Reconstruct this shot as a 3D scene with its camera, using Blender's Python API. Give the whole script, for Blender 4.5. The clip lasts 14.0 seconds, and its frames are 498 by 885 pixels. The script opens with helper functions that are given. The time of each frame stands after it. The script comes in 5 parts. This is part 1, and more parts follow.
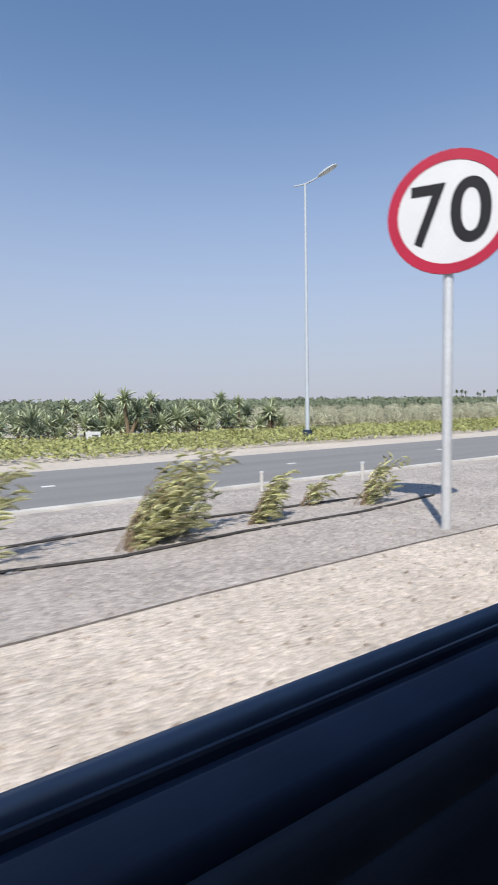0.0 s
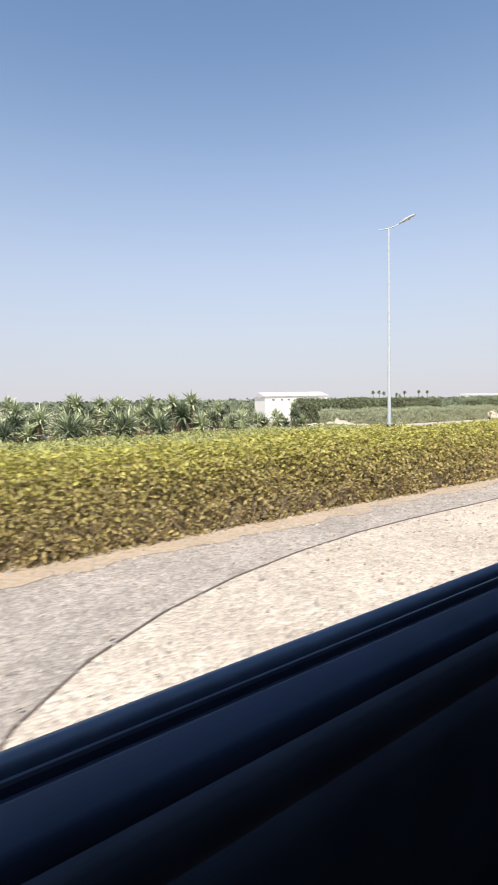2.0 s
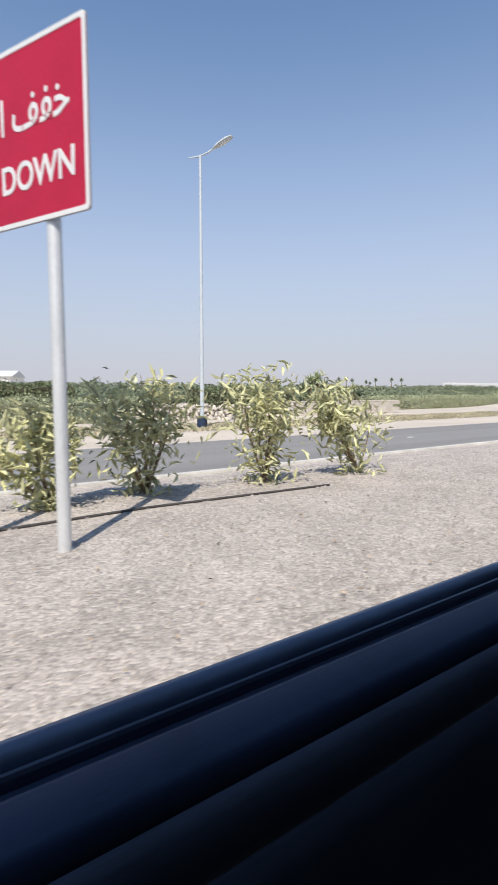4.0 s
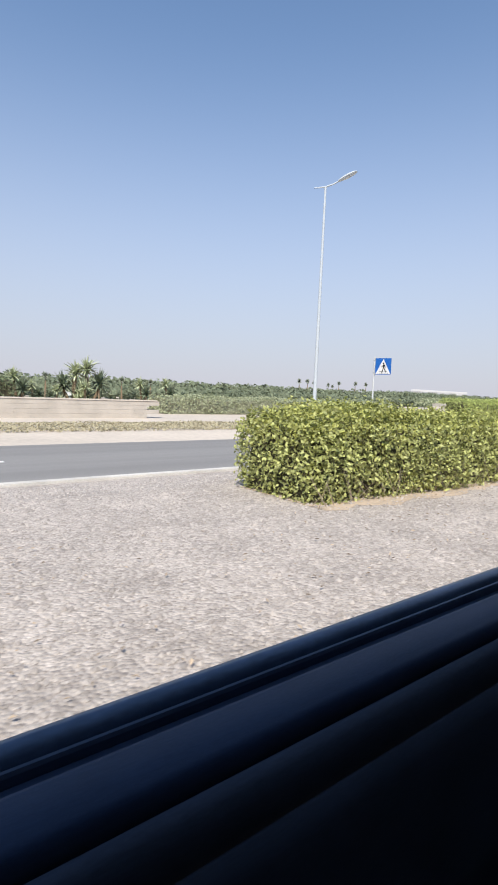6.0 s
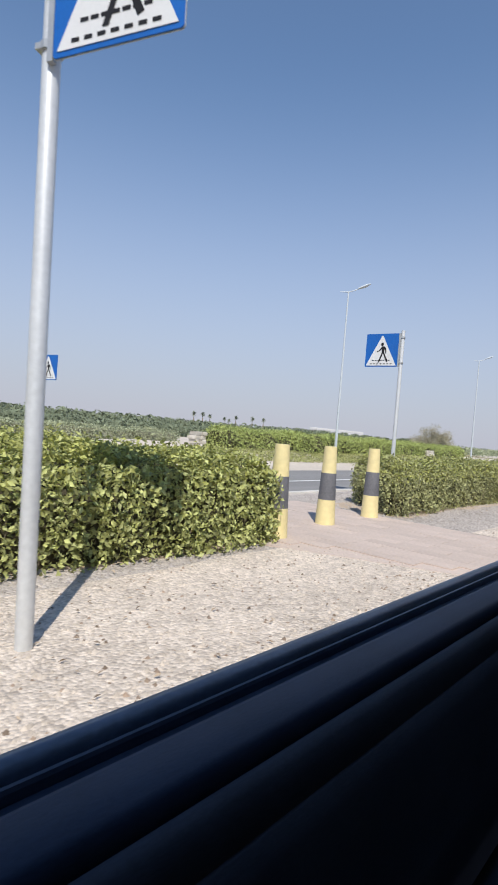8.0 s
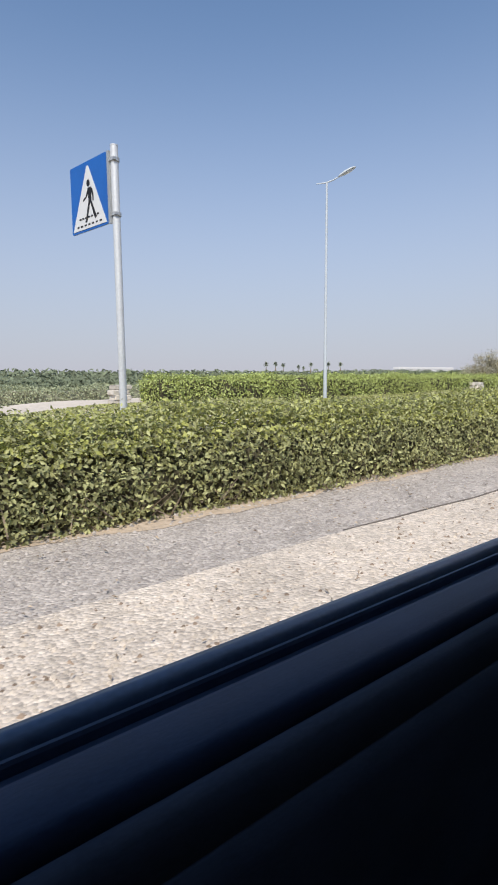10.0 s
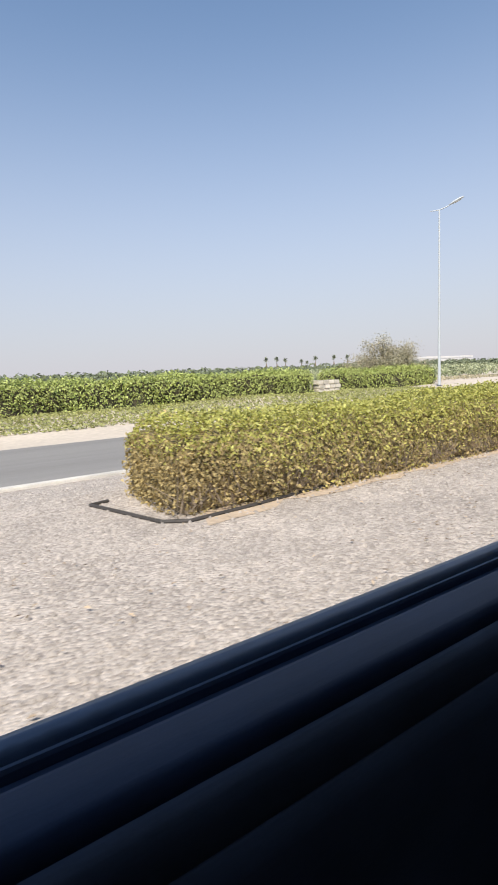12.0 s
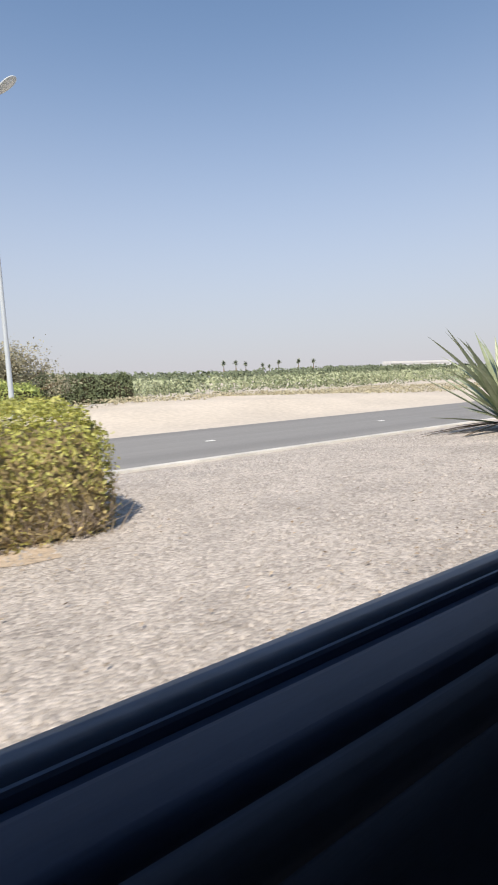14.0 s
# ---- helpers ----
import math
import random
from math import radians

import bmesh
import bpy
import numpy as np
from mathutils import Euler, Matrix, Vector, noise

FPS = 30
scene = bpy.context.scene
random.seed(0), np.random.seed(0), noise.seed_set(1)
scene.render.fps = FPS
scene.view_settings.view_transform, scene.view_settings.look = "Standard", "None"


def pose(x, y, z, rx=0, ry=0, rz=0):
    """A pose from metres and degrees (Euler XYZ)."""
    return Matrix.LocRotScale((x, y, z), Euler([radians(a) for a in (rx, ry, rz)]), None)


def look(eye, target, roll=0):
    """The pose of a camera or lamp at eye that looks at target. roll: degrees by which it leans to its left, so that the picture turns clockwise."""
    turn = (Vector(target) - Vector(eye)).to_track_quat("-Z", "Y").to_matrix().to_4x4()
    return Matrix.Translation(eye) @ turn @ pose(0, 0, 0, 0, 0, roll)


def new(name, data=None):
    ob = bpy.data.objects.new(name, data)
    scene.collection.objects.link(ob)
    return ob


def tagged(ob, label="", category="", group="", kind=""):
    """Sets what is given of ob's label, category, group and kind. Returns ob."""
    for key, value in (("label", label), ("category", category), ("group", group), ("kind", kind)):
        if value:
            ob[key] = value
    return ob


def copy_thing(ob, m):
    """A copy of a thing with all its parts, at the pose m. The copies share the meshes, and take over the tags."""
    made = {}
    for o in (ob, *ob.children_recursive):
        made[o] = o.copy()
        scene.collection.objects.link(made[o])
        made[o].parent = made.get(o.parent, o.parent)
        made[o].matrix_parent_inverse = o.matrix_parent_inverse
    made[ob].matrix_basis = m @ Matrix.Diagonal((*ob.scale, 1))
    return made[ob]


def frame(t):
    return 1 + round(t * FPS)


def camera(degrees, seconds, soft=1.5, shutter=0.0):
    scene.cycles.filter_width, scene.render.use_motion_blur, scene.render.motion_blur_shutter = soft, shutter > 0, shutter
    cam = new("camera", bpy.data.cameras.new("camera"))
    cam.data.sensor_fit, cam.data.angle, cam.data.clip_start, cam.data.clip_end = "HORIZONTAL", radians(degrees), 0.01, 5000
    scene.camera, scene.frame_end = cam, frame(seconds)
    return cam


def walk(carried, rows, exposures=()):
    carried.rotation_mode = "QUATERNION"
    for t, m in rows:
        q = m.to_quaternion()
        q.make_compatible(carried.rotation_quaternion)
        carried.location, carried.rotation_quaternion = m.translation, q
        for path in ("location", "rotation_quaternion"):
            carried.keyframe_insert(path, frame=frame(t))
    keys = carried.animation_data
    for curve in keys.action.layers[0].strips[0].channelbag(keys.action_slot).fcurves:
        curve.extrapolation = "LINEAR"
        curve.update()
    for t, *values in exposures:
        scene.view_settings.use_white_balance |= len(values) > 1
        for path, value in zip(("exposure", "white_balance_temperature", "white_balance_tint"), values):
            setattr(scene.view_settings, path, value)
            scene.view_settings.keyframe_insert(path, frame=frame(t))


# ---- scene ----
FOV = 50.57
cam = camera(FOV, 14.0, soft=1.8, shutter=0.05)
# seconds, metres along the road, sideways, up, then pitch, roll and heading in degrees
DRIVE = [
    (0, -2.20, 0.025, 1.205, -3.97, 1.00, -33.44),
    (0.5, 9.67, 0.026, 1.197, -3.70, 1.12, -35.21),
    (1, 20.90, -0.034, 1.192, -3.12, 2.45, -35.62),
    (1.5, 32.08, -0.059, 1.199, -3.55, 1.48, -37.47),
    (2, 41.12, -0.084, 1.229, -3.91, 1.20, -37.16),
    (2.5, 50.18, 0.100, 1.133, -4.52, -0.36, -37.95),
    (3, 59.59, 0.005, 1.202, -5.17, -0.69, -38.02),
    (3.5, 68.37, 0.022, 1.188, -6.44, -0.19, -36.02),
    (3.7, 71.50, 0.000, 1.195, -5.75, 0.20, -36.40),
    (4.4, 80.20, 0.000, 1.195, -5.30, -0.60, -36.40),
    (5.1, 86.30, 0.000, 1.200, -4.70, -1.30, -36.30),
    (5.8, 92.30, -0.010, 1.210, -4.10, -2.10, -36.30),
    (6, 93.71, -0.031, 1.234, -5.50, -2.35, -38.14),
    (6.5, 98.14, 0.027, 1.195, -4.01, -3.40, -40.55),
    (7, 101.81, 0.034, 1.187, -4.27, -3.32, -41.33),
    (7.5, 104.82, 0.055, 1.175, -4.30, -2.79, -44.41),
    (8, 107.68, 0.021, 1.197, -1.24, -4.60, -47.45),
    (8.5, 110.20, -0.071, 1.224, -7.56, -2.18, -43.63),
    (8.7, 111.12, -0.060, 1.215, -7.70, -1.10, -45.00),
    (9.4, 113.95, -0.030, 1.205, -7.40, -0.30, -41.50),
    (10.1, 117.05, -0.010, 1.205, -7.00, 0.60, -37.50),
    (10.8, 121.65, 0.000, 1.205, -6.60, 1.40, -34.20),
    (11, 123.34, 0.100, 1.137, -1.47, -0.33, -37.77),
    (11.2, 125.15, 0.000, 1.215, -5.90, -1.20, -34.40),
    (11.5, 128.10, 0.019, 1.204, -6.46, 1.17, -33.94),
    (12, 133.22, -0.034, 1.213, -7.34, 2.61, -35.13),
    (12.5, 138.28, -0.041, 1.216, -6.65, 2.43, -36.47),
    (13, 143.79, 0.004, 1.182, -7.08, 2.98, -37.38),
    (13.5, 149.44, -0.009, 1.205, -7.68, 2.36, -36.20),
    (14, 155.77, 0.073, 1.158, -7.05, 2.25, -35.44),
]
EXPOSURES = [(t, e + 0.04, k + 100, 10) for t, e, k in ((0, -0.02, 6270), (0.5, 0.13, 6700), (1, 0.02, 6680), (1.5, 0.04, 6700), (2, 0.33, 6910), (2.5, 0.03, 6720), (3, 0.06, 6660), (3.5, 0.1, 6600), (6, 0.22, 6540), (6.5, 0.33, 7000), (7, -0.02, 6550), (7.5, 0.02, 6500), (8, -0.03, 6350), (8.5, 0.0, 6480), (11, 0.0, 6400), (11.5, -0.06, 6350), (12, 0.24, 6900), (12.5, 0.24, 7240), (13, 0.0, 6990), (13.5, 0.0, 6780), (14, 0.18, 6930))]
walk(cam, [(t, pose(x, y, z, 90 + p, r, h)) for t, x, y, z, p, r, h in DRIVE], EXPOSURES)

# ---- light: a high sun behind the road's near side, pale hazy sky ----
SUN_TO = Vector((-0.70 * math.cos(radians(49)), -0.71 * math.cos(radians(49)), math.sin(radians(49))))
sun_data = bpy.data.lights.new("sun", "SUN")
sun_data.energy, sun_data.angle, sun_data.color = 4.6, radians(0.53), (1.0, 0.95, 0.87)
sun = new("sun", sun_data)
sun.matrix_world = look(SUN_TO * 50, (0, 0, 0))
world = bpy.data.worlds.new("world")
scene.world = world
world.use_nodes = True
wn = world.node_tree.nodes
sky = wn.new("ShaderNodeTexSky")
sky.sky_type = "NISHITA"
sky.sun_disc = False
sky.sun_elevation = radians(49)
sky.sun_rotation = math.atan2(SUN_TO.x, SUN_TO.y)
sky.air_density, sky.dust_density, sky.ozone_density = 1.12, 0.1, 3.8
wn["Background"].inputs["Strength"].default_value = 0.145
# dust haze: pale grey-lilac at the horizon all round, thinning upwards
wl = world.node_tree.links
coord, split = wn.new("ShaderNodeTexCoord"), wn.new("ShaderNodeSeparateXYZ")
wl.new(coord.outputs["Generated"], split.inputs[0])
fall = wn.new("ShaderNodeMapRange")
fall.interpolation_type = "SMOOTHSTEP"
fall.inputs["From Min"].default_value, fall.inputs["From Max"].default_value = -0.05, 0.60
fall.inputs["To Min"].default_value, fall.inputs["To Max"].default_value = 0.96, 0.0
wl.new(split.outputs[2], fall.inputs[0])
haze = wn.new("ShaderNodeMix")
haze.data_type = "RGBA"
haze.inputs["B"].default_value = (3.16, 3.30, 4.02, 1)
wl.new(fall.outputs[0], haze.inputs["Factor"])
wl.new(sky.outputs[0], haze.inputs["A"])
wl.new(haze.outputs["Result"], wn["Background"].inputs[0])


# ---- materials ----
def material(name, base, rough=0.8, metal=0.0, spread=0.25, scale=6.0, fine=60.0, bump=0.15, island=0.0, leaf=0.0, spec=0.5, dark=None, coords="Object", pebble=0.0, each=0.0, bands=False):
    """A surface with broad stains and fine grain; island varies each loose piece, leaf lets light through."""
    m = bpy.data.materials.new(name)
    m.use_nodes = True
    n, l = m.node_tree.nodes, m.node_tree.links
    b = n["Principled BSDF"]
    b.inputs["Roughness"].default_value = rough
    b.inputs["Metallic"].default_value = metal
    b.inputs["Specular IOR Level"].default_value = spec
    tc = n.new("ShaderNodeTexCoord")
    broad, grain = n.new("ShaderNodeTexNoise"), n.new("ShaderNodeTexNoise")
    broad.inputs["Scale"].default_value, broad.inputs["Detail"].default_value = scale, 4
    grain.inputs["Scale"].default_value, grain.inputs["Detail"].default_value = fine, 3
    for t in (broad, grain):
        l.new(tc.outputs[coords], t.inputs["Vector"])
    if bands:
        drawn_out = n.new("ShaderNodeMapping")
        drawn_out.inputs["Scale"].default_value = (0.03, 1.6, 1.0)
        l.new(tc.outputs[coords], drawn_out.inputs["Vector"])
        l.new(drawn_out.outputs[0], broad.inputs["Vector"])
    mix = n.new("ShaderNodeMath")
    mix.operation = "ADD"
    half = n.new("ShaderNodeMath")
    half.operation = "MULTIPLY"
    half.inputs[1].default_value = 0.5
    l.new(broad.outputs["Fac"], mix.inputs[0])
    l.new(grain.outputs["Fac"], mix.inputs[1])
    l.new(mix.outputs[0], half.inputs[0])
    value = half.outputs[0]
    if island:
        geo = n.new("ShaderNodeNewGeometry")
        lerp = n.new("ShaderNodeMix")
        lerp.inputs["Factor"].default_value = island
        l.new(value, lerp.inputs[2])
        l.new(geo.outputs["Random Per Island"], lerp.inputs[3])
        value = lerp.outputs[0]
    if each:
        info, lerp = n.new("ShaderNodeObjectInfo"), n.new("ShaderNodeMix")
        lerp.inputs["Factor"].default_value = each
        l.new(value, lerp.inputs[2])
        l.new(info.outputs["Random"], lerp.inputs[3])
        value = lerp.outputs[0]
    ramp = n.new("ShaderNodeValToRGB")
    lo = dark or [c * (1 - spread) for c in base]
    hi = [min(1, c * (1 + spread)) for c in base]
    ramp.color_ramp.elements[0].position, ramp.color_ramp.elements[1].position = (0.1, 0.9) if island else (0.32, 0.68)
    ramp.color_ramp.elements[0].color = (*lo, 1)
    ramp.color_ramp.elements[1].color = (*hi, 1)
    l.new(value, ramp.inputs[0])
    l.new(ramp.outputs[0], b.inputs["Base Color"])
    if pebble:
        cells, shade = n.new("ShaderNodeTexVoronoi"), n.new("ShaderNodeMix")
        cells.inputs["Scale"].default_value = pebble
        cells.inputs["Randomness"].default_value = 1.0
        l.new(tc.outputs[coords], cells.inputs["Vector"])
        shade.data_type, shade.blend_type = "RGBA", "MULTIPLY"
        shade.inputs["Factor"].default_value = 1.0
        tone = n.new("ShaderNodeValToRGB")
        tone.color_ramp.elements[0].color = (0.76, 0.745, 0.73, 1)
        tone.color_ramp.elements[1].color = (1.18, 1.175, 1.165, 1)
        sep = n.new("ShaderNodeSeparateColor")
        l.new(cells.outputs["Color"], sep.inputs[0])
        l.new(sep.outputs[0], tone.inputs[0])
        l.new(ramp.outputs[0], shade.inputs["A"])
        l.new(tone.outputs[0], shade.inputs["B"])
        l.new(shade.outputs["Result"], b.inputs["Base Color"])
        bn = n.new("ShaderNodeBump")
        bn.invert = True
        bn.inputs["Strength"].default_value = 0.7
        bn.inputs["Distance"].default_value = 0.6 / pebble
        l.new(cells.outputs["Distance"], bn.inputs["Height"])
        l.new(bn.outputs[0], b.inputs["Normal"])
    elif bump:
        bn = n.new("ShaderNodeBump")
        bn.inputs["Strength"].default_value = bump
        bn.inputs["Distance"].default_value = 0.02
        l.new(grain.outputs["Fac"], bn.inputs["Height"])
        l.new(bn.outputs[0], b.inputs["Normal"])
    if leaf:
        tr, ms = n.new("ShaderNodeBsdfTranslucent"), n.new("ShaderNodeMixShader")
        l.new(ramp.outputs[0], tr.inputs[0])
        ms.inputs[0].default_value = leaf
        l.new(b.outputs[0], ms.inputs[1])
        l.new(tr.outputs[0], ms.inputs[2])
        l.new(ms.outputs[0], n["Material Output"].inputs[0])
    return m


M = {
    "sand": material("pale_sand", (0.55, 0.48, 0.40), 0.95, scale=0.3, fine=6, bump=0.5, spread=0.16),
    "gravel": material("grey_gravel_ground", (0.440, 0.392, 0.352), 0.95, scale=1.3, fine=13, bump=0.8, spread=0.30, pebble=44),
    "cream": material("cream_gravel_ground", (0.60, 0.52, 0.44), 0.95, scale=1.2, fine=12, bump=0.8, spread=0.26, pebble=46),
    "earth": material("brown_earth", (0.48, 0.38, 0.285), 0.95, scale=1.5, fine=18, bump=0.7, spread=0.22),
    "stones": material("grey_stones", (0.390, 0.350, 0.318), 0.9, scale=3, fine=80, island=0.85, spread=0.27),
    "stones_cream": material("cream_stones", (0.54, 0.463, 0.382), 0.9, scale=3, fine=80, island=0.85, spread=0.2),
    "stones_brown": material("brown_pebbles", (0.27, 0.20, 0.145), 0.9, scale=3, fine=80, island=0.8, spread=0.4),
    "asphalt": material("worn_asphalt", (0.235, 0.225, 0.214), 0.8, scale=0.9, fine=120, bump=0.3, spread=0.22, bands=True),
    "concrete": material("pale_concrete", (0.58, 0.55, 0.50), 0.9, scale=2, fine=60, bump=0.3),
    "paint_white": material("white_road_paint", (0.72, 0.71, 0.68), 0.7, scale=3, fine=50, spread=0.15),
    "pipe": material("black_plastic_pipe", (0.05, 0.045, 0.042), 0.7, scale=3, fine=40, spread=0.4),
    "edging": material("dark_edging_strip", (0.13, 0.11, 0.095), 0.8, scale=3, fine=40, spread=0.4),
    "leaf_green": material("green_hedge_leaf", (0.335, 0.345, 0.175), 0.55, island=0.7, spread=0.6, bump=0, leaf=0.25, fine=2, scale=0.8),
    "leaf_fresh": material("fresh_green_leaf", (0.43, 0.45, 0.17), 0.55, island=0.7, spread=0.6, bump=0, leaf=0.25, fine=2, scale=0.8),
    "leaf_dull": material("dull_green_leaf", (0.37, 0.375, 0.175), 0.6, island=0.7, spread=0.6, bump=0, leaf=0.25, fine=2, scale=0.8),
    "leaf_olive": material("yellow_olive_leaf", (0.45, 0.385, 0.14), 0.55, island=0.7, spread=0.4, bump=0, leaf=0.25, fine=2, scale=0.8),
    "leaf_moss": material("mossy_yellow_leaf", (0.47, 0.44, 0.14), 0.55, island=0.7, spread=0.45, bump=0, leaf=0.25, fine=2, scale=0.8),
    "leaf_tip_moss": material("lime_young_leaf", (0.48, 0.48, 0.135), 0.5, island=0.7, spread=0.4, bump=0, leaf=0.3, fine=2, scale=0.8),
    "leaf_tip": material("yellow_green_young_leaf", (0.42, 0.43, 0.13), 0.5, island=0.7, spread=0.45, bump=0, leaf=0.3, fine=2, scale=0.8),
    "leaf_tip_olive": material("yellow_young_leaf", (0.53, 0.50, 0.135), 0.5, island=0.7, spread=0.4, bump=0, leaf=0.3, fine=2, scale=0.8),
    "leaf_rust": material("rusty_dry_leaf", (0.41, 0.325, 0.15), 0.7, island=0.7, spread=0.5, bump=0, leaf=0.2, fine=2, scale=0.8),
    "twig": material("dry_grey_twig", (0.30, 0.24, 0.18), 0.9, scale=6, fine=50, island=0.6, spread=0.4),
    "leaf_far": material("bright_far_hedge_leaf", (0.45, 0.51, 0.17), 0.55, island=0.7, spread=0.5, bump=0, leaf=0.25, fine=1, scale=0.4),
    "silver_core": material("dull_silver_twigs", (0.23, 0.23, 0.155), 0.95, scale=3, fine=25, bump=1.0, spread=0.4),
    "leaf_silver": material("silver_green_leaf", (0.54, 0.53, 0.385), 0.7, island=0.6, spread=0.4, bump=0, leaf=0.2, fine=2, scale=0.8),
    "leaf_wood": material("dusty_dark_green_leaf", (0.19, 0.225, 0.12), 0.7, island=0.7, spread=0.4, bump=0, leaf=0.2, fine=1, scale=0.2),
    "leaf_haze": material("hazy_far_leaf", (0.175, 0.207, 0.13), 0.8, island=0.7, spread=0.35, bump=0, leaf=0.2, fine=1, scale=0.2),
    "leaf_row": material("dull_sage_leaf", (0.40, 0.43, 0.27), 0.7, island=0.6, spread=0.35, bump=0, leaf=0.2, fine=2, scale=0.8),
    "leaf_verge": material("dry_yellow_grass", (0.43, 0.385, 0.26), 0.8, island=0.6, spread=0.35, bump=0, leaf=0.2, fine=1, scale=0.5),
    "leaf_cover": material("low_cover_leaf", (0.34, 0.35, 0.13), 0.6, island=0.7, spread=0.45, bump=0, leaf=0.2, fine=1, scale=0.3),
    "leaf_willow": material("grey_green_narrow_leaf", (0.59, 0.58, 0.33), 0.55, island=0.7, spread=0.5, bump=0, leaf=0.25, fine=2, scale=0.8),
    "leaf_dry": material("dry_twiggy_leaf", (0.40, 0.37, 0.26), 0.8, island=0.7, spread=0.35, bump=0, leaf=0.15, fine=2, scale=0.8),
    "core_tan": material("dry_brown_twigs", (0.26, 0.205, 0.105), 0.95, scale=3, fine=25, bump=1.0, spread=0.6),
    # near-black base: the shade inside a hedge is put into this colour
    "core": material("twigs_painted_shade", (0.07, 0.062, 0.035), 0.95, scale=3, fine=25, bump=1.0, spread=0.6),
    "bark": material("dry_bark", (0.22, 0.16, 0.10), 0.9, scale=8, fine=60, bump=0.8, spread=0.4),
    "yucca": material("yucca_leaf", (0.31, 0.345, 0.22), 0.42, scale=1.5, fine=20, bump=0.1, spread=0.25, leaf=0.15),
    "yucca_far": material("dusty_yucca_leaf", (0.42, 0.46, 0.28), 0.5, island=0.6, spread=0.65, bump=0, fine=2, scale=0.5),
    "yucca_dusk": material("dark_yucca_leaf", (0.15, 0.185, 0.115), 0.5, island=0.6, spread=0.6, bump=0, fine=2, scale=0.5),
    # fronds made paler and greyer: the distance haze is in the colour
    "palm_haze": material("haze_tinted_palm_frond", (0.25, 0.28, 0.21), 0.6, island=0.6, spread=0.5, bump=0, fine=2, scale=0.5),
    "yucca_dead": material("dead_yucca_leaf", (0.14, 0.11, 0.08), 0.85, scale=3, fine=30, spread=0.4),
    "galv": material("painted_grey_steel", (0.62, 0.63, 0.63), 0.45, metal=0.25, scale=2, fine=30, bump=0.03, spread=0.1),
    "lamp_white": material("pale_painted_steel", (0.47, 0.51, 0.54), 0.45, scale=2, fine=30, bump=0.02, spread=0.08),
    "lamp_glass": material("lamp_diffuser", (0.55, 0.58, 0.60), 0.25, scale=4, fine=40, bump=0.02, spread=0.1),
    "sign_white": material("white_sign_sheet", (0.64, 0.64, 0.63), 0.45, scale=3, fine=60, bump=0.02, spread=0.05),
    "sign_red": material("red_sign_sheet", (0.40, 0.014, 0.045), 0.5, scale=3, fine=60, bump=0.02, spread=0.12, spec=0.25),
    "sign_blue": material("blue_sign_sheet", (0.006, 0.10, 0.38), 0.4, scale=3, fine=60, bump=0.02, spread=0.12),
    "sign_black": material("black_sign_sheet", (0.018, 0.018, 0.020), 0.55, scale=3, fine=60, bump=0.02, spread=0.2, spec=0.15),
    "sign_yellow": material("yellow_sign_sheet", (0.80, 0.55, 0.02), 0.4, scale=3, fine=60, bump=0.02, spread=0.08),
    "sign_green": material("green_sign_sheet", (0.02, 0.36, 0.19), 0.4, scale=3, fine=60, bump=0.02, spread=0.1),
    "sign_back": material("grey_aluminium", (0.45, 0.46, 0.46), 0.5, metal=0.6, scale=3, fine=60, bump=0.02, spread=0.1),
    "bollard_yellow": material("chipped_yellow_paint", (0.72, 0.61, 0.31), 0.65, scale=3, fine=16, bump=0.1, spread=0.09),
    "bollard_grey": material("faded_black_paint", (0.14, 0.14, 0.15), 0.6, scale=3, fine=40, bump=0.15, spread=0.25),
    "paver": material("dusty_pink_paver", (0.52, 0.425, 0.365), 0.95, scale=0.8, fine=30, bump=0.3, spread=0.14, each=0.15),
    "wall_white": material("white_render", (0.78, 0.77, 0.74), 0.8, scale=0.8, fine=20, bump=0.1, spread=0.08),
    # white greyed for distance haze on the big building; shed roof's own grey
    "wall_far": material("pale_grey_haze_render", (0.62, 0.62, 0.62), 0.85, scale=0.8, fine=20, bump=0.1, spread=0.1),
    "wall_beige": material("beige_blockwork", (0.50, 0.45, 0.39), 0.9, scale=1.5, fine=25, bump=0.4, spread=0.2),
    "rubble": material("pale_rubble", (0.55, 0.49, 0.42), 0.9, scale=3, fine=30, bump=0.5, island=0.7, spread=0.3),
    "pier_stone": material("pale_cut_stone", (0.60, 0.55, 0.48), 0.9, scale=3, fine=30, bump=0.5, each=0.4, spread=0.16),
    "window": material("dark_window", (0.05, 0.06, 0.07), 0.2, scale=2, fine=20, bump=0),
    "trim_dark": material("dark_vehicle_plastic", (0.022, 0.038, 0.074), 0.6, scale=6, fine=250, bump=0.08, spread=0.3, spec=0.3),
    "trim_black": material("black_vehicle_plastic", (0.044, 0.052, 0.07), 0.7, scale=6, fine=250, bump=0.1, spread=0.3, spec=0.25),
    # pale blue base paints the sky's sheen on the dark rubber lip
    "seal_lip": material("seal_lip_painted_sheen", (0.10, 0.14, 0.20), 0.35, scale=6, fine=120, bump=0.05, spread=0.3),
    "litter": material("dead_leaf_litter", (0.35, 0.275, 0.20), 0.9, island=0.7, spread=0.6, bump=0),
    "seal": material("window_seal_rubber", (0.035, 0.05, 0.08), 0.3, scale=6, fine=120, bump=0.05, spread=0.2),
    "roof_cloth": material("grey_roof_cloth", (0.12, 0.12, 0.12), 0.95, scale=6, fine=300, bump=0.1),
}


